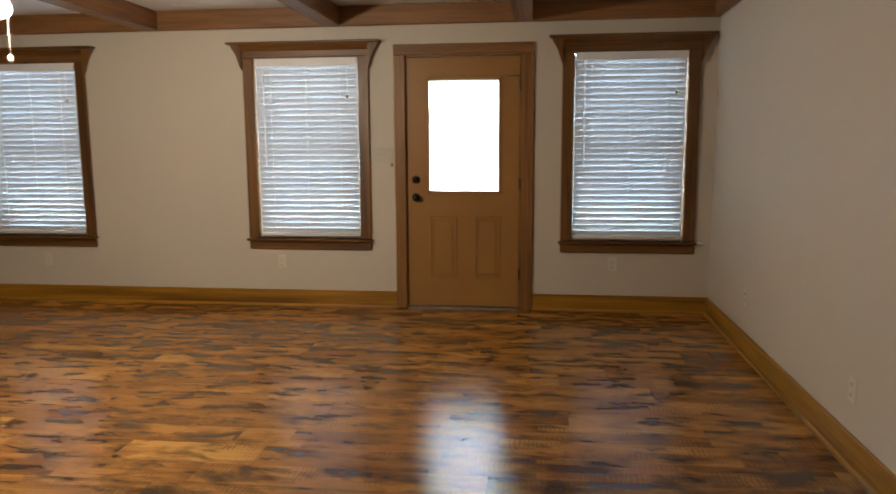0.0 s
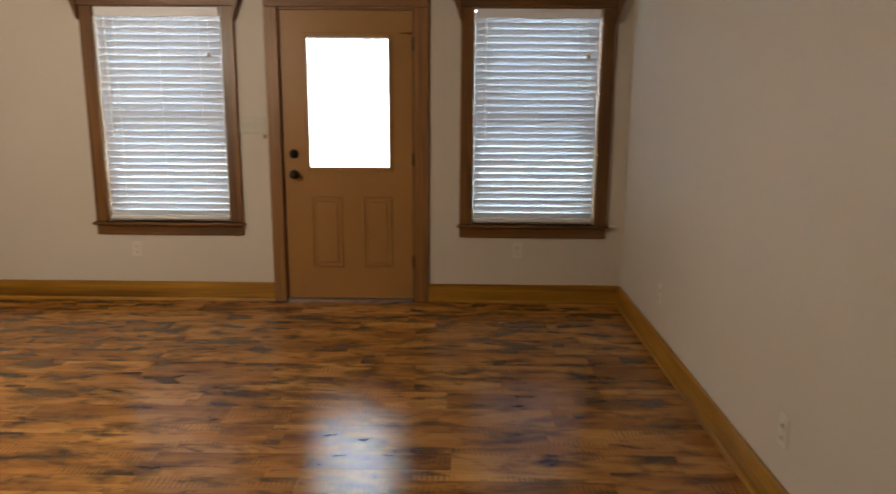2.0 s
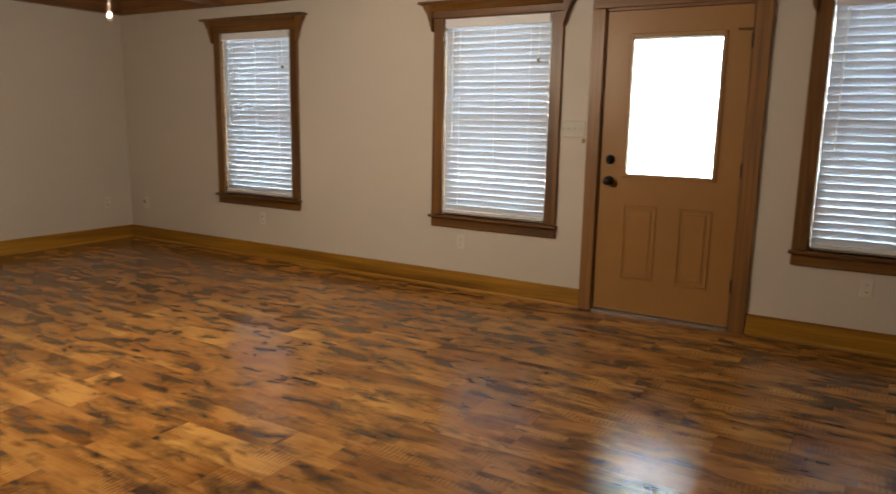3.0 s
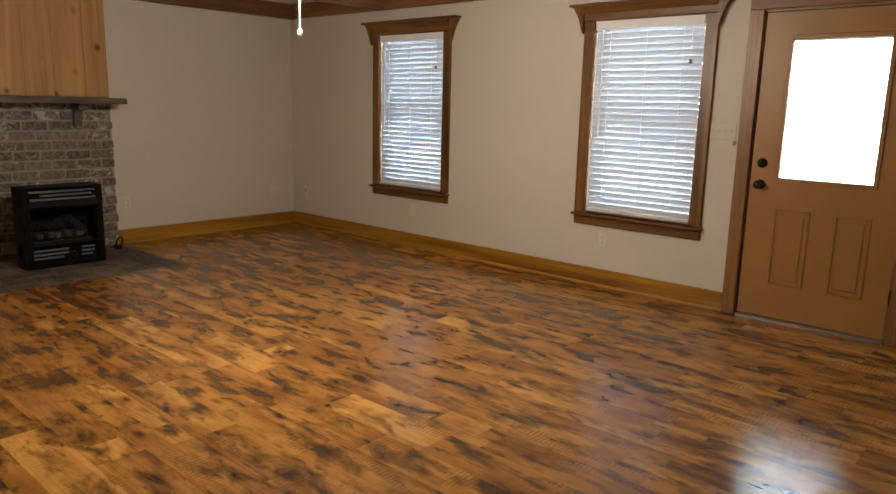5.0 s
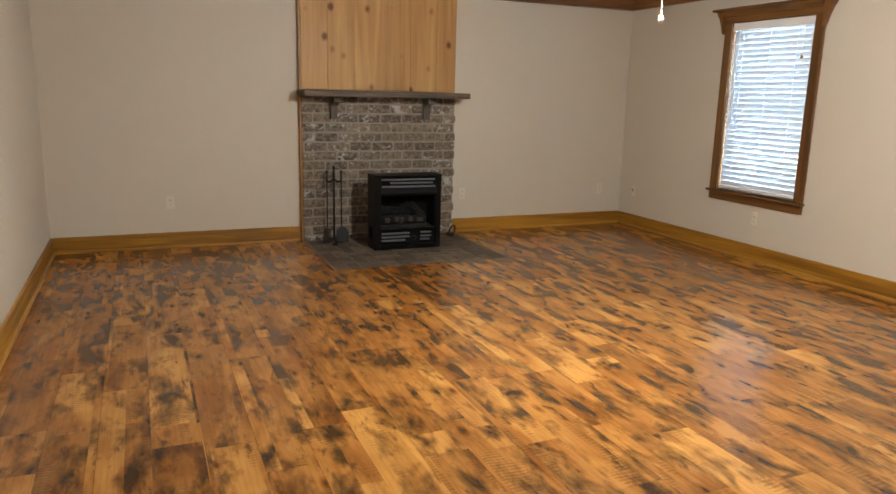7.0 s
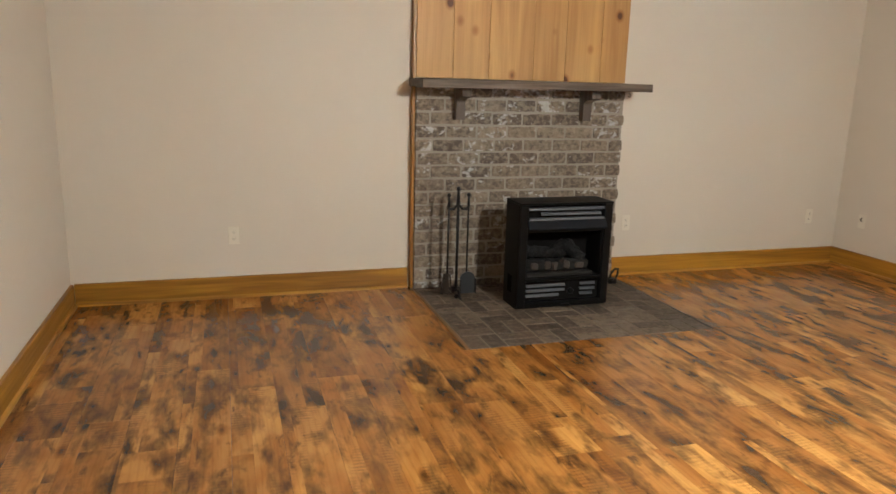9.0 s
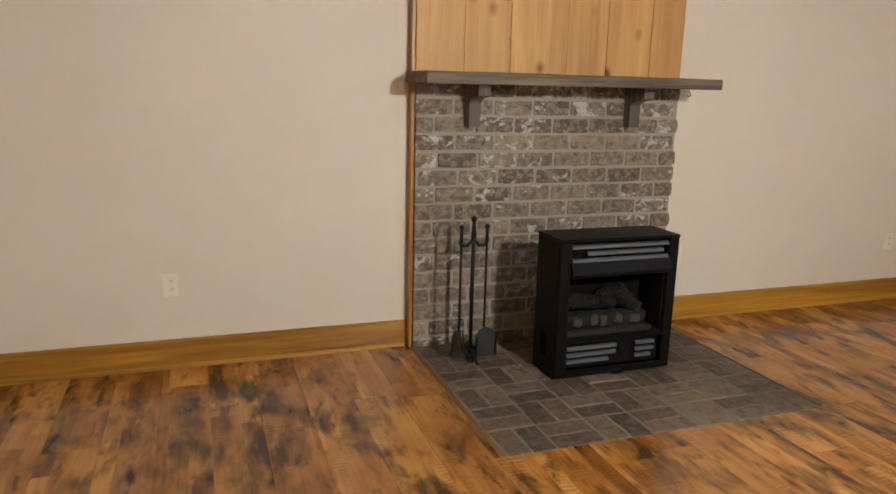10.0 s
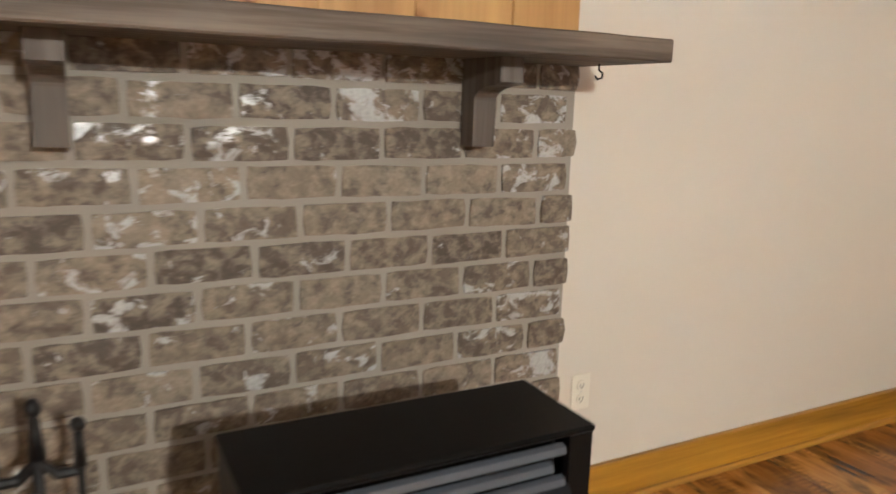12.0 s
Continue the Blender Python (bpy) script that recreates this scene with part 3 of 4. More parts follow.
k = int((gz1 - gz0 - 0.03) / 0.0175)
for i in range(k):
    piece("mini_slat", ms, slab, ((gx0 + gx1) / 2, 0.029, gz0 + 0.014 + i * 0.0175), (radians(-14), 0, 0))
part("mini_rail", boxes((gx0 + 0.004, gx1 - 0.004, 0.020, 0.038, gz1 - 0.016, gz1 - 0.001)), M_RAIL, slab)


def round_knob(z, long):
    prof = [(0.032, 0.0), (0.033, 0.006), (0.028, 0.010)] + ([(0.012, 0.014), (0.011, 0.034), (0.022, 0.042), (0.029, 0.054), (0.026, 0.066), (0.012, 0.072)] if long else [(0.024, 0.014), (0.022, 0.022), (0.010, 0.024)])
    return spun(prof, 20, Matrix.Translation((0.088, sy0, z)) @ pose(0, 0, 0, 90, 0, 0))


part("door_knob", round_knob(0.929, True), M_BRONZE, slab, "dark bronze door knob", True)
dead = part("deadbolt", round_knob(1.073, False), M_BRONZE, slab, "dark bronze deadbolt", True)
part("thumb_turn", boxes((0.083, 0.093, sy0 - 0.040, sy0 - 0.024, 1.055, 1.091), bevel=0.003), M_BRONZE, dead)
for z in (0.30, 1.04, 1.83):
    part("hinge", rod(bmesh.new(), (sx1 + 0.004, -0.004, z - 0.045), (sx1 + 0.004, -0.004, z + 0.045), 0.006, seg=8), M_BRONZE, slab)
bml = boxes((sx1 - 0.05, sx1 - 0.012, sy0 - 0.012, sy0 - 0.0005, 1.893, 1.909), bevel=0.002)
rod(bml, (sx1 - 0.075, sy0 - 0.012, 1.902), (sx1 - 0.02, sy0 - 0.012, 1.900), 0.004)
ball(bml, (sx1 - 0.078, sy0 - 0.012, 1.902), 0.007)
part("swing_latch", bml, M_BRASS, slab, "small brass security latch")


# ---- outlets, switch plate ----
def turn_to(x, y, z, way):
    return pose(x, y, z, 0, 0, {"n": 0, "w": 90, "e": -90}[way])


def outlet_base():
    o = thing("wall_outlet", "ivory duplex power outlet above the baseboard", "outlet", (0, 0, -5), "power outlets")
    plate = part("plate", boxes((-0.035, 0.035, -0.006, -0.0003, -0.0575, 0.0575), bevel=0.003), M_IVORY, o)
    for z in (-0.022, 0.022):
        sock = part("socket", spun([(0.0165, 0), (0.0165, 0.003), (0.014, 0.004)], 14, Matrix.Translation((0, -0.0055, z)) @ pose(0, 0, 0, 90)), M_IVORY, o)
        part("slots", boxes((-0.007, -0.005, -0.0108, -0.0096, z - 0.004, z + 0.006), (0.005, 0.007, -0.0108, -0.0096, z - 0.004, z + 0.006), (-0.002, 0.002, -0.0108, -0.0096, z - 0.010, z - 0.006)), M_DARKSLOT, sock)
    part("screw", rod(bmesh.new(), (0, -0.0055, 0), (0, -0.0075, 0), 0.003, seg=8), M_STEEL, o)
    return o


first = outlet_base()
spots = [(-2.005, Y1, 0.378, "n"), (0.76, Y1, 0.392, "n"), (-4.158, Y1, 0.372, "n"), (X0, 1.547, 0.402, "w"), (X0, 4.335, 0.395, "w"), (X0, 6.016, 0.397, "w"), (X1, 5.20, 0.37, "e"), (X1, 3.54, 0.325, "e")]
first.matrix_basis = turn_to(*spots[0])
for s in spots[1:]:
    copy_thing(first, EAST @ turn_to(*s) if s[3] == "e" else turn_to(*s))

jack = thing("cable_jack", "ivory wall jack with a short dark cable end", "wall jack", (-5.871, Y1, 0.393))
part("plate", boxes((-0.035, 0.035, -0.006, -0.0003, -0.0575, 0.0575), bevel=0.003), M_IVORY, jack)
part("cable", tube(bmesh.new(), [(0, -0.004, 0.0), (0.0, -0.02, 0.005), (0.012, -0.035, 0.018), (0.028, -0.042, 0.03)], 0.0045), M_DARKSLOT, jack)

sw = thing("light_switch", "greige four-gang light switch plate beside the door", "light switch", (-1.127, Y1, 1.272))
part("plate", boxes((-0.098, 0.098, -0.006, -0.0003, -0.0575, 0.0575), bevel=0.003), M_SWITCH, sw)
for x in (-0.069, -0.023, 0.023, 0.069):
    part("toggle", boxes((x - 0.005, x + 0.005, -0.016, -0.0055, -0.004, 0.012), bevel=0.002), M_SWITCH, sw)
    for z in (-0.03, 0.03):
        part("screw", rod(bmesh.new(), (x, -0.0055, z), (x, -0.008, z), 0.003, seg=8), M_STEEL, sw)
hook = thing("wall_hook", "small brass key hook beside the door casing", "hook", (-1.035, Y1, 1.195))
part("plate", boxes((-0.012, 0.012, -0.005, -0.0003, -0.014, 0.014), bevel=0.002), M_BRASS, hook)
part("hook_wire", tube(bmesh.new(), [(0, -0.004, 0.004), (0, -0.022, 0.0), (0, -0.030, -0.010), (0, -0.024, -0.018)], 0.003), M_BRASS, hook)
tie = thing("cord_cleat", "small white cord cleat beside the window stool", "cleat", (1.425, Y1, 0.575))
part("peg", rod(bmesh.new(), (0, -0.001, 0), (0.0, -0.022, 0), 0.005), M_CORD, tie)
part("bar", rod(bmesh.new(), (-0.022, -0.022, 0.002), (0.03, -0.022, -0.004), 0.005), M_CORD, tie)

# ---- ceiling fan with its lit lamps ----
FX, FY = -2.235, 3.477
fan = thing("ceiling_fan", "ceiling fan with one lit glass globe and a pull chain", "ceiling fan", (FX, FY, ZC - 0.06))
part("canopy", spun([(0.075, 0.06), (0.07, 0.03), (0.03, 0.005), (0.02, 0.0)], 24), M_BRONZE, fan, "", True)
part("down_rod", rod(bmesh.new(), (0, 0, 0.0), (0, 0, -0.17), 0.012), M_BRONZE, fan)
part("motor", spun([(0.03, -0.16), (0.10, -0.175), (0.12, -0.21), (0.12, -0.26), (0.09, -0.29), (0.05, -0.30)], 28), M_BRONZE, fan, "", True)
M_BLADE = wood("fan_blade_wood", "x", (0.05, 0.022, 0.010), (0.13, 0.06, 0.025))
for i in range(5):
    ang = 36 + 72 * i
    blade = extruded([(0.20, -0.05), (0.30, -0.065), (0.60, -0.07), (0.64, -0.05), (0.65, 0.0), (0.64, 0.05), (0.60, 0.07), (0.30, 0.065), (0.20, 0.05)], 0.008, pose(0, 0, -0.235, 0, 0, ang) @ pose(0, 0, 0, 10))
    bl = part("blade", blade, M_BLADE, fan)
    part("blade_iron", boxes((0.10, 0.24, -0.02, 0.02, -0.006, 0.0), bevel=0.002), M_BRONZE, bl).matrix_local = pose(0, 0, -0.238, 0, 0, ang)
part("lamp_hub", spun([(0.045, -0.3005), (0.06, -0.315), (0.06, -0.345), (0.03, -0.365), (0.012, -0.375)], 24), M_BRONZE, fan, "", True)
part("lamp_collar", spun([(0.030, -0.372), (0.042, -0.376), (0.044, -0.392), (0.036, -0.396)], 24), M_BRONZE, fan, "", True)
part("globe", spun([(0.030, -0.3965), (0.050, -0.410), (0.061, -0.432), (0.060, -0.452), (0.048, -0.472), (0.026, -0.484), (0.006, -0.488)], 28), M_BULB, fan, "glowing white glass globe", True)
bmc = rod(bmesh.new(), (0.0, 0.068, -0.345), (0.0, 0.068, -0.635), 0.0011, seg=6)
M_CHAIN = plain("dull_chain_metal", (0.22, 0.20, 0.17), 0.7, 0.0, 0.1, 150, 0.1, 0.2)
part("pull_chain", bmc, M_CHAIN, fan)
part("chain_pull", spun([(0.003, 0.0), (0.010, -0.008), (0.013, -0.022), (0.008, -0.034), (0.003, -0.038)], 12, Matrix.Translation((0.0, 0.068, -0.635))), M_IVORY, fan, "small white chain pull", True)

# ---- fireplace: mortar back, bricks later in the file ----
FY0, FY1 = 2.702, 4.222
fire = thing("fireplace", "grey tumbled brick fireplace face with pine boards above", "fireplace", (X0, FY0, 0))
part("mortar_bed", boxes((0.0005, 0.050, 0.004, FY1 - FY0 - 0.012, 0.0, 1.388)), M_MORTAR, fire)
bx = 0.0
for w in (0.245, 0.245, 0.315, 0.235, 0.265, 0.205):
    part("pine_board", boxes((0.0005, 0.046 + random.uniform(0, 0.004), bx + 0.0008, bx + w - 0.0008, 1.4005, BEAM_Z - 0.001), bevel=0.0025), M_PANEL, fire)
    bx += w
part("board_backing", boxes((0.0004, 0.036, 0.004, bx - 0.004, 1.4005, BEAM_Z - 0.001)), M_PANEL, fire)
part("edge_strip", boxes((0.0004, 0.050, -0.022, -0.003, 0.0, BEAM_Z - 0.001), bevel=0.002), M_EDGE, fire, "orange stained edge strip")

mantel = thing("mantel_shelf", "weathered grey-brown wooden mantel shelf on two corbels", "mantel shelf", (X0, 2.667, 1.345))
MW, MD = 4.233 - 2.667, 0.375
bmm = boxes((0.0005, MD, 0, MW, 0.0, 0.051))
bmesh.ops.subdivide_edges(bmm, edges=[e for e in bmm.edges if e.calc_length() > 1.0], cuts=24)
for v in bmm.verts:
    # a rough-sawn slab, slightly narrower and thicker towards one end, with an uneven front
    k = 1 - v.co.y / MW
    if v.co.x > 0.1:
        v.co.x -= 0.038 * k - 0.0035 * noise.noise(Vector((v.co.y * 7, v.co.z * 20, 3)))
        v.co.z += 0.0025 * noise.noise(Vector((v.co.y * 6, 9, v.co.z * 30)))
        if v.co.z < 0.02:
            v.co.z -= 0.006 * k
bmesh.ops.bevel(bmm, geom=[e for e in bmm.edges if e.is_manifold and e.calc_face_angle() > 0.8], offset=0.004, segments=1, affect="EDGES")
part("shelf_board", bmm, M_MANTEL, mantel)


def corbel(y):
    """A bracket: square block above, hollow curve below, thin foot."""
    pts = [(0.0605, 0.0), (0.235, 0.0), (0.235, -0.055)]
    for i in range(9):
        a = math.pi / 2 * i / 8
        pts.append((0.215 - 0.095 * math.sin(a), -0.062 - 0.034 * (1 - math.cos(a))))
    pts += [(0.118, -0.205), (0.0605, -0.205)]
    m = Matrix(((1, 0, 0, 0), (0, 0, 1, y), (0, 1, 0, -0.0005), (0, 0, 0, 1)))
    return extruded(pts, 0.060, m)


for y in (2.955, 3.865):
    part("corbel", corbel(y - 2.667), M_CORBEL, mantel)
chook = thing("cup_hook", "tiny dark cup hook under the mantel shelf", "hook", (-5.93, 4.165, 1.345))
part("hook_wire", tube(bmesh.new(), [(0, 0, 0), (0, 0, -0.016), (0.004, 0.008, -0.022), (0.006, 0.006, -0.034), (0.003, -0.006, -0.038), (0, -0.010, -0.030)], 0.0022), M_IRON, chook)

# ---- hearth ----
HX0, HX1 = BRICK_X, -4.885
hearth = setting("hearth", boxes((HX0, HX1, 2.712, 4.217, -0.0119, -0.003)), M_GROUT, "flush brick hearth in a basket-weave pattern", "hearth")
part("edge_strip", boxes((HX0, HX1 + 0.0, 2.690, 2.711, -0.0119, 0.004), bevel=0.003), M_TRIM_X, hearth)
part("edge_joint", boxes((HX0, HX1 + 0.02, 4.2175, 4.226, -0.0119, 0.001)), M_DARKSLOT, hearth)

# ---- gas stove ----
SW, SD, SH = 0.625, 0.235, 0.672
stove = thing("gas_heater", "black free-standing gas log heater with grey louvres", "gas heater", (-5.46, 3.206, 0.0))
for nm, dims in (("side_panel", (-SD, -0.02, 0.0, 0.012, 0.012, SH - 0.014)), ("side_panel", (-SD, -0.02, SW - 0.012, SW, 0.012, SH - 0.014)),
                 ("back_panel", (-SD, -SD + 0.01, 0.0125, SW - 0.0125, 0.0125, SH - 0.014)), ("base_panel", (-SD, -0.02, 0.0, SW, 0.0, 0.0115))):
    part(nm, boxes(dims, bevel=0.002), M_BLACK, stove)
part("top", boxes((-SD - 0.003, 0.003, -0.004, SW + 0.004, SH - 0.0135, SH), bevel=0.004), M_BLACK, stove)
part("front_frame", boxes((-0.0195, 0.0, 0.0, 0.052, 0.012, SH - 0.014), (-0.0195, 0.0, SW - 0.052, SW, 0.012, SH - 0.014), (-0.0195, 0.0, 0.0525, SW - 0.0525, 0.178, 0.196), (-0.0195, 0.0, 0.0525, SW - 0.0525, 0.012, 0.045), (-0.0195, 0.0, 0.0525, SW - 0.0525, 0.49, 0.515), bevel=0.002), M_BLACK, stove)
part("side_vent", boxes((-0.16, -0.10, -0.003, -0.0005, 0.09, 0.20)), M_FIREBOX, stove)
part("upper_backing", boxes((-0.06, -0.045, 0.052, SW - 0.052, 0.515, SH - 0.014)), M_FIREBOX, stove)
for z, a, b in ((0.637, 0.055, SW - 0.06), (0.606, 0.135, SW - 0.085), (0.574, 0.06, SW - 0.058)):
    lv = extruded([(0.0, 0.002), (0.003, 0.002), (0.0, 0.015), (-0.012, 0.019), (-0.012, 0.017), (-0.003, 0.013)], b - a, Matrix(((1, 0, 0, 0), (0, 0, 1, a), (0, 1, 0, z - 0.012), (0, 0, 0, 1))))
    part("louvre", lv, M_SLATE, stove, "blue-grey metal louvre")
hood = extruded([(-0.01, 0.566), (0.002, 0.566), (0.034, 0.520), (0.034, 0.512), (0.028, 0.512), (-0.01, 0.556)], SW - 0.10, Matrix(((1, 0, 0, 0), (0, 0, 1, 0.05), (0, 1, 0, 0), (0, 0, 0, 1))))
part("hood", hood, plain("hood_enamel", (0.008, 0.009, 0.012), 0.55, 0, 0.1, 90, 0.05, 0.1), stove)
for nm, dims in (("firebox_back", (-0.22, -0.2105, 0.053, SW - 0.053, 0.196, 0.515)), ("firebox_side", (-0.21, -0.02, 0.0525, 0.060, 0.196, 0.515)),
                 ("firebox_side", (-0.21, -0.02, SW - 0.060, SW - 0.0525, 0.196, 0.515)), ("firebox_floor", (-0.21, -0.02, 0.0605, SW - 0.0605, 0.19, 0.20))):
    part(nm, boxes(dims), M_FIREBOX, stove)
logs = [((-0.080, 0.068, 0.262), (-0.076, 0.492, 0.260), 0.046), ((-0.125, 0.062, 0.345), (-0.118, 0.36, 0.332), 0.040), ((-0.115, 0.28, 0.345), (-0.095, 0.362, 0.405), 0.038), ((-0.10, 0.345, 0.398), (-0.082, 0.468, 0.292), 0.044)]
for a, b, r in logs:
    lb = bmesh.new()
    rod(lb, a, b, r, r * 0.85, 18)
    bmesh.ops.subdivide_edges(lb, edges=[e for e in lb.edges if e.calc_length() > 0.08], cuts=14)
    for v in lb.verts:
        v.co += noise.noise_vector(v.co * 38) * 0.013 + noise.noise_vector(v.co * 110) * 0.004
    part("gas_log", lb, M_LOG, stove, "charred ceramic gas log")
for y, z, w, h in ((0.122, 0.268, 0.050, 0.042), (0.215, 0.272, 0.036, 0.050), (0.262, 0.262, 0.036, 0.054), (0.345, 0.272, 0.040, 0.046), (0.432, 0.262, 0.055, 0.036)):
    lb = boxes((-0.052, -0.028, y - w / 2, y + w / 2, z - h / 2, z + h / 2), bevel=0.007)
    lb.transform(Matrix.Translation((0, y, z)) @ pose(0, 0, 0, random.uniform(-25, 25)) @ Matrix.Translation((0, -y, -z)))
    for v in lb.verts:
        v.co += noise.noise_vector(v.co * 40) * 0.008
    part("log_chip", lb, M_LOG_END, stove, "pale broken log face")
part("burner_tray", boxes((-0.14, -0.022, 0.065, 0.525, 0.2005, 0.224), bevel=0.004), plain("burner_sand", (0.009, 0.0075, 0.006), 0.9, 0, 0.3, 90, 0.6), stove)
part("lower_backing", boxes((-0.05, -0.035, 0.053, SW - 0.053, 0.045, 0.178)), M_FIREBOX, stove)
for z in (0.150, 0.118, 0.086):
    for a, b in ((0.060, 0.325), (0.43, 0.535)):
        part("lower_louvre", extruded([(0.0, 0.002), (0.003, 0.002), (0.0, 0.014), (-0.010, 0.018), (-0.010, 0.016), (-0.003, 0.012)], (b - a) * (1.0 if z > 0.09 else 0.85), Matrix(((1, 0, 0, -0.004), (0, 0, 1, a), (0, 1, 0, z - 0.010), (0, 0, 0, 1)))), M_SLATE, stove)
knob_b = spun([(0.020, 0), (0.020, 0.012), (0.015, 0.020)], 16, Matrix.Translation((-0.03, 0.375, 0.10)) @ pose(0, 0, 0, 0, 90, 0))
part("control_knob", knob_b, M_BLACK, stove, "", True)
part("front_latch", boxes((-0.002, 0.018, 0.30, 0.36, 0.010, 0.028), bevel=0.003), M_BLACK, stove)

pipe = thing("gas_pipe", "black gas valve with a bent pipe on the hearth", "gas pipe", (-5.93, 4.13, 0.0))
part("valve", boxes((-0.03, 0.04, -0.03, 0.03, 0.0, 0.035), bevel=0.006), M_IRON, pipe)
part("bent_pipe", tube(bmesh.new(), [(0, -0.01, 0.03), (0.01, -0.005, 0.075), (0.015, 0.02, 0.105), (0.01, 0.048, 0.10), (0.0, 0.052, 0.06), (-0.02, 0.05, 0.02)], 0.008), M_IRON, pipe)
part("handle", rod(bmesh.new(), (0.03, 0.0, 0.03), (0.075, -0.03, 0.045), 0.006), M_IRON, pipe)

# ---- fire tools ----
tools = thing("fire_tool_set", "black iron fireplace tool stand with a shovel and a brush", "fire tools", (-5.83, 2.928, 0.0))
bmt = rod(bmesh.new(), (0, 0, 0.04), (0, 0, 0.69), 0.010)
rod(bmt, (0, 0, 0.62), (0, 0, 0.70), 0.015, 0.008)
ball(bmt, (0, 0, 0.712), 0.014, (1, 1, 1.25))
part("post", bmt, M_IRON, tools, "", True)
for a in (0, 120, 240):
    d = Vector((math.cos(radians(a)), math.sin(radians(a)), 0))
    part("foot", tube(bmesh.new(), [Vector((0, 0, 0.06)), d * 0.05 + Vector((0, 0, 0.05)), d * 0.10 + Vector((0, 0, 0.014))], 0.008), M_IRON, tools)
part("base_knob", ball(bmesh.new(), (0.045, -0.01, 0.016), 0.016), M_IRON, tools)
for s in (-1, 1):
    part("hanger_arm", tube(bmesh.new(), [(0, 0, 0.615), (0, s * 0.03, 0.585), (0, s * 0.062, 0.585), (0, s * 0.068, 0.605)], 0.0095), M_IRON, tools)


def tool_shaft(y, z0):
    b = rod(bmesh.new(), (0.01, y, z0), (0.01, y, 0.60), 0.0062)
    rod(b, (0.01, y, 0.60), (0.01, y, 0.665), 0.0105, 0.007)
    ball(b, (0.01, y, 0.676), 0.0135)
    return b


shov = part("shovel", tool_shaft(0.066, 0.16), M_IRON, tools, "black iron ash shovel", True)
M_PAN = plain("worn_grey_iron", (0.035, 0.039, 0.044), 0.4, 0.3, 0.3, 60, 0.2)
pan = []
for i in range(13):
    a = math.pi * i / 12
    pan.append((0.052 * math.cos(a), 0.125 + 0.05 * math.sin(a)))
pan += [(-0.052, 0.03), (0.052, 0.03)]
part("pan", extruded(pan, 0.005, Matrix(((0, 0, 1, 0.03), (1, 0, 0, 0.066), (0, 1, 0, 0.0), (0, 0, 0, 1)))), M_PAN, shov)
for y in (0.012, 0.116):
    part("pan_rim", boxes((0.0355, 0.055, y, y + 0.004, 0.03, 0.13)), M_IRON, shov)
brush = part("brush", tool_shaft(-0.066, 0.15), M_IRON, tools, "black hearth brush", True)
bmb = bmesh.new()
for i in range(80):
    a, r = random.uniform(0, 6.28), random.uniform(0, 0.028)
    rod(bmb, (0.01 + r * 0.6 * math.cos(a), -0.066 + r * math.sin(a), 0.16), (0.01 + r * 1.1 * math.cos(a), -0.066 + 1.6 * r * math.sin(a), 0.025 + random.uniform(0, 0.012)), 0.0022, seg=4)
part("bristles", bmb, plain("dark_bristle", (0.035, 0.025, 0.018), 0.8), brush)

# ---- outside ----
setting("ground", boxes((-120, 120, -120, 120, -0.6, -0.45)), M_GRASS, "pale sunlit yard outside", "ground")
setting("pavement", boxes((X0, X1 + 1, Y1 + TH, Y1 + 2.4, -0.449, -0.05)), M_PORCH, "pale concrete porch floor", "pavement")
setting("backdrop", boxes((-30, 26, 18.0, 18.1, -0.45, 14.0)), M_DAYGLOW, "glowing sheet standing in for hazy daylight over far greenery", "backdrop")

# ---- hearth bricks ----
UNIT, J = 0.2035, 0.011
bl, bwid = UNIT - J, UNIT / 2 - J
paver_mesh = [mesh_of("hearth_brick", boxes((-bl / 2, bl / 2, -bwid / 2, bwid / 2, -0.008, 0.0), bevel=0.0025), M_PAVER)]
for i in range(7):
    y = 2.716 + (i + 0.5) * (4.214 - 2.716) / 7
    sy = (4.214 - 2.716) / 7 / UNIT
    for j in range(6):
        x = HX1 - (j + 0.5) * UNIT
        if x < HX0 + 0.04:
            continue
        along_x = (i + j) % 2 == 0
        for s in (-1, 1):
            if along_x:
                p = (x, y + s * UNIT * sy / 4, random.uniform(0.0, 0.0025))
                ob = piece("hearth_brick", paver_mesh[0], hearth, p, (0, 0, radians(random.uniform(-2.0, 2.0))))
                ob.scale = (1, sy, 1)
            else:
                p = (x + s * UNIT / 4, y, random.uniform(0.0, 0.0025))
                ob = piece("hearth_brick", paver_mesh[0], hearth, p, (0, 0, radians(90 + random.uniform(-2.0, 2.0))))
                ob.scale = (sy, 1, 1)

# ---- fireplace bricks ----
CP, BLEN, BJ = 0.0875, 0.2155, 0.0145


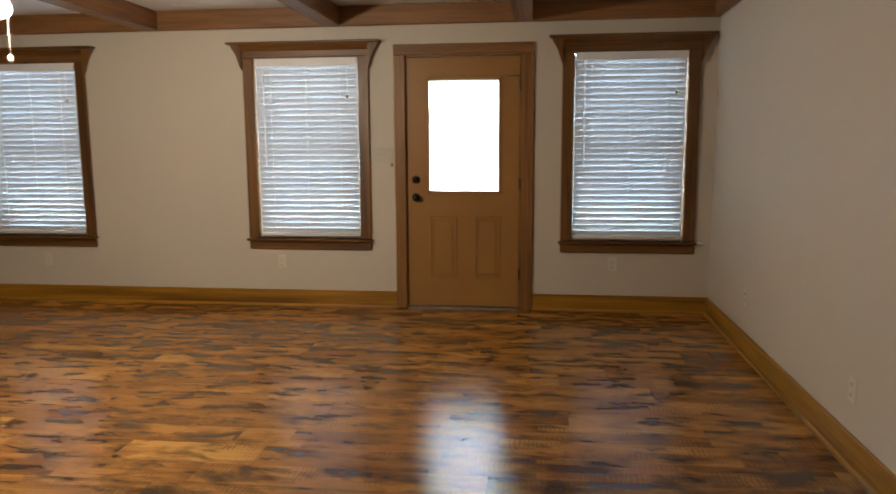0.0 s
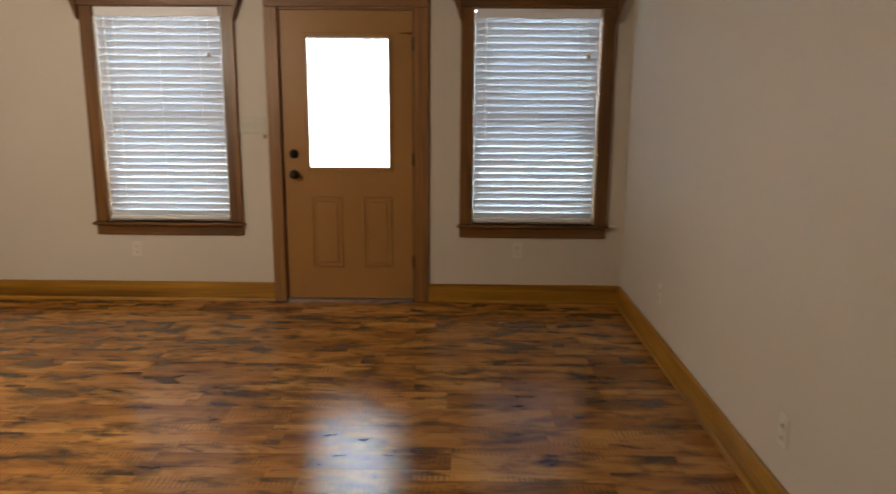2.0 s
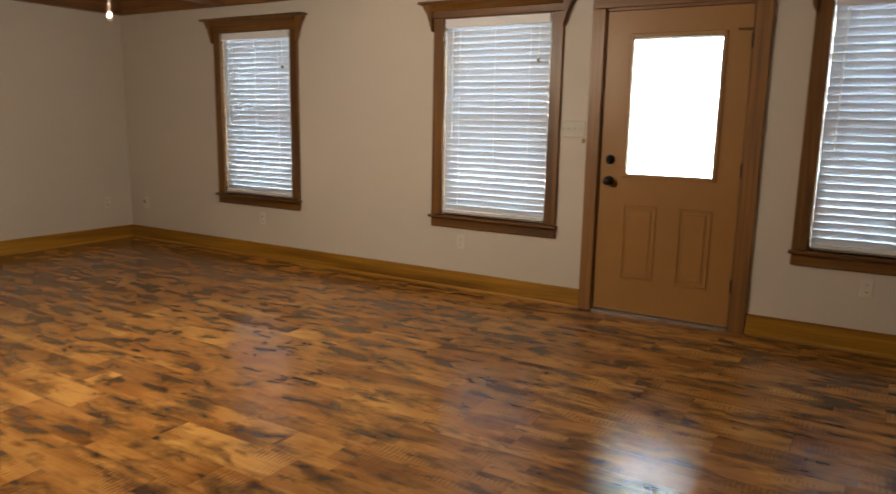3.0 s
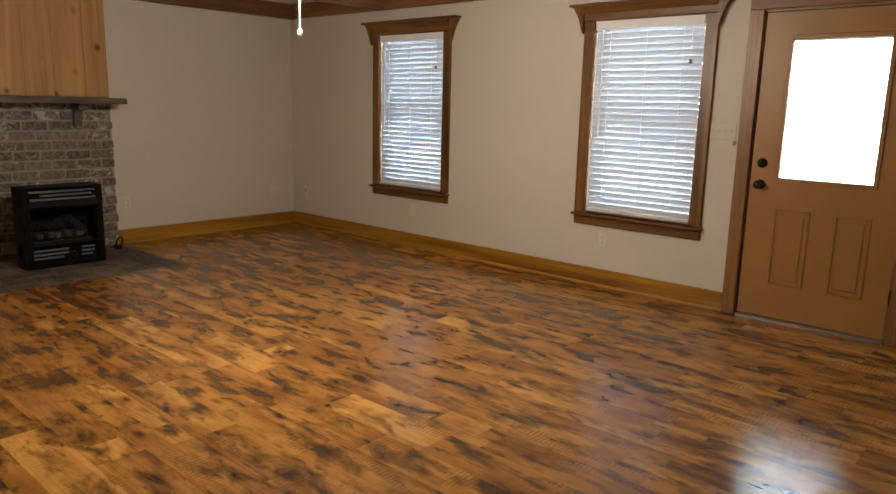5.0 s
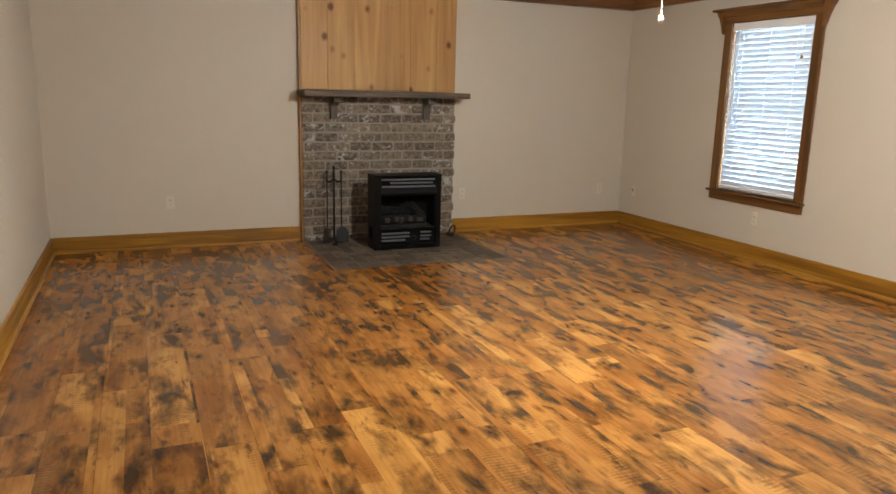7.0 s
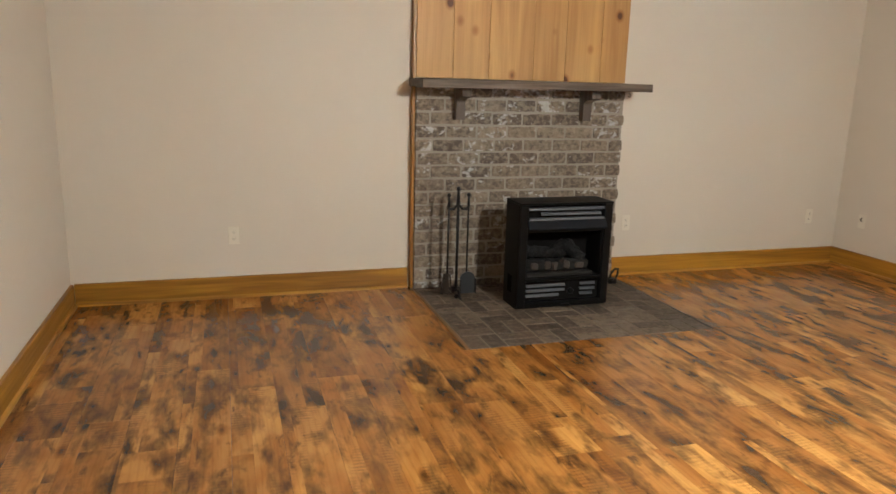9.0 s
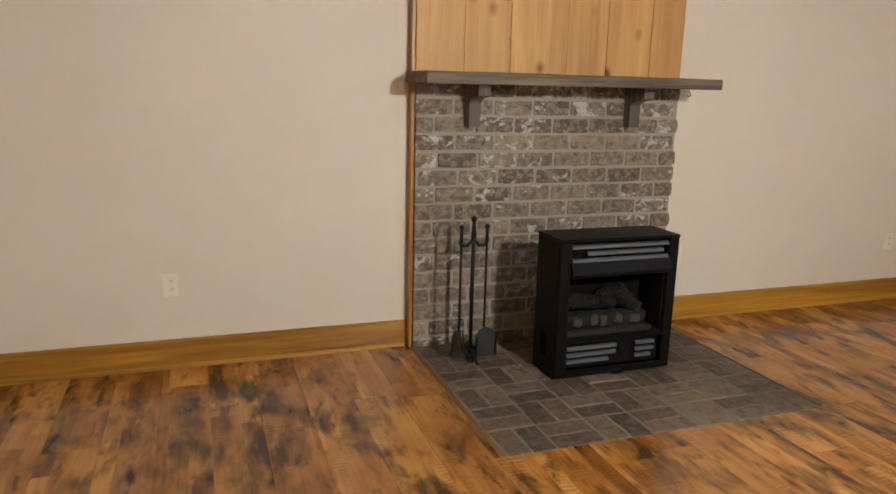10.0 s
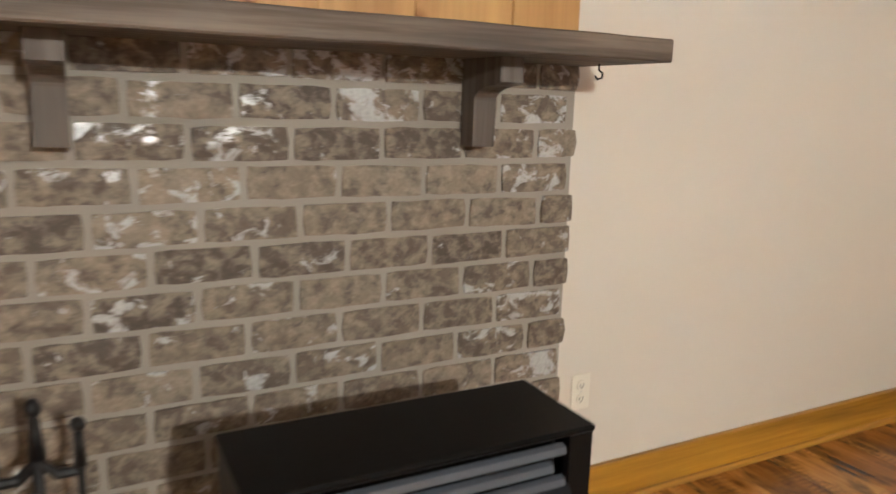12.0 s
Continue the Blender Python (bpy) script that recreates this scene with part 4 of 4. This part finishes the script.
def worn_brick(length, seed):
    """A tumbled brick: a ragged, slightly hollow front with rounded arrises, on straight sides."""
    h = CP - BJ
    b = bmesh.new()
    nu, nv = 5, 2
    front, back = {}, {}
    for i in range(nu + 1):
        for j in range(nv + 1):
            y, z = (i / nu - 0.5) * length, (j / nv - 0.5) * h
            rim = i in (0, nu) or j in (0, nv)
            w = noise.noise_vector(Vector((seed * 7.3, y * 30, z * 40)))
            corner = 0.003 if i in (0, nu) and j in (0, nv) else 0.0
            y2 = y - math.copysign(corner, y)
            front[i, j] = b.verts.new((-0.003 * rim + 0.003 * w.x, y2 + 0.0045 * w.y, z - math.copysign(corner * 0.6, z) * (z != 0) + 0.0035 * w.z))
            if rim:
                back[i, j] = b.verts.new((-0.040, y, z))
    for i in range(nu):
        for j in range(nv):
            b.faces.new((front[i, j], front[i + 1, j], front[i + 1, j + 1], front[i, j + 1]))
    loop = [(i, 0) for i in range(nu)] + [(nu, j) for j in range(nv)] + [(i, nv) for i in range(nu, 0, -1)] + [(0, j) for j in range(nv, 0, -1)]
    for p, q in zip(loop, loop[1:] + loop[:1]):
        b.faces.new((front[p], back[p], back[q], front[q]))
    bmesh.ops.recalc_face_normals(b, faces=b.faces)
    return mesh_of("brick", b, M_BRICK)


full = [worn_brick(BLEN - BJ, s) for s in range(12)]
cut = {}
top_z = 1.275
rows_down = 16
wide = FY1 - FY0
for r in range(-1, rows_down):
    zc = top_z - (r + 0.5) * CP
    if zc < -0.01:
        break
    shift = (0.10 if r % 2 else 0.0) + random.uniform(-0.025, 0.025)
    y = -0.22 + shift + 0.012
    while y < wide - 0.02:
        a, b = max(y, 0.0), min(y + BLEN - BJ, wide + random.uniform(-0.008, 0.002))
        if b - a > 0.03:
            ln = b - a
            key = round(ln, 2)
            if abs(ln - (BLEN - BJ)) < 0.004:
                me = random.choice(full)
            else:
                me = cut.setdefault(key, None) or worn_brick(key, key * 100)
                cut[key] = me
            piece("brick", me, fire, (0.060 + random.uniform(-0.003, 0.003), (a + b) / 2, zc + random.uniform(-0.002, 0.002)), (radians(random.uniform(-0.8, 0.8)), 0, 0))
        y += BLEN

# ---- floor planks ----
PW, PL = 0.195, 1.22
plank_cache = {}


def plank_mesh(length, width):
    key = (round(length, 2), round(width, 3))
    if key not in plank_cache:
        plank_cache[key] = mesh_of("plank", boxes((-key[0] / 2 + 0.0006, key[0] / 2 - 0.0006, -key[1] / 2 + 0.0005, key[1] / 2 - 0.0005, -0.010, 0.0)), M_FLOOR)
    return plank_cache[key]


def lay(x0, x1, y, w):
    x = x0 - random.uniform(0.0, 1.0) * PL
    while x < x1:
        a, b = max(x, x0), min(x + PL, x1)
        if b - a > 0.02:
            ob = piece("plank", plank_mesh(b - a, w), floor, ((a + b) / 2, y, 0.0), (0, 0, math.pi * random.randint(0, 1)))
        x += PL


def row(x0, x1, y0, y1, lo, hi):
    """Planks from x0 to x1 in the part of a row that lies between lo and hi."""
    a, b = max(y0, lo), min(y1, hi)
    if b - a > 0.004:
        lay(x0, x1, (a + b) / 2, b - a)


y = YS
while y < Y1:
    up = min(y + PW, Y1)
    # the recess, then the room, cut round the hearth
    row(XS, X1, y, up, YS, Y0)
    if up > 2.690 and y < 4.227:
        row(HX1 + 0.001, X1, y, up, Y0, Y1)
        row(X0, HX1, y, up, Y0, 2.690)
        row(X0, HX1, y, up, 4.227, Y1)
    else:
        row(X0, X1, y, up, Y0, Y1)
    y = up
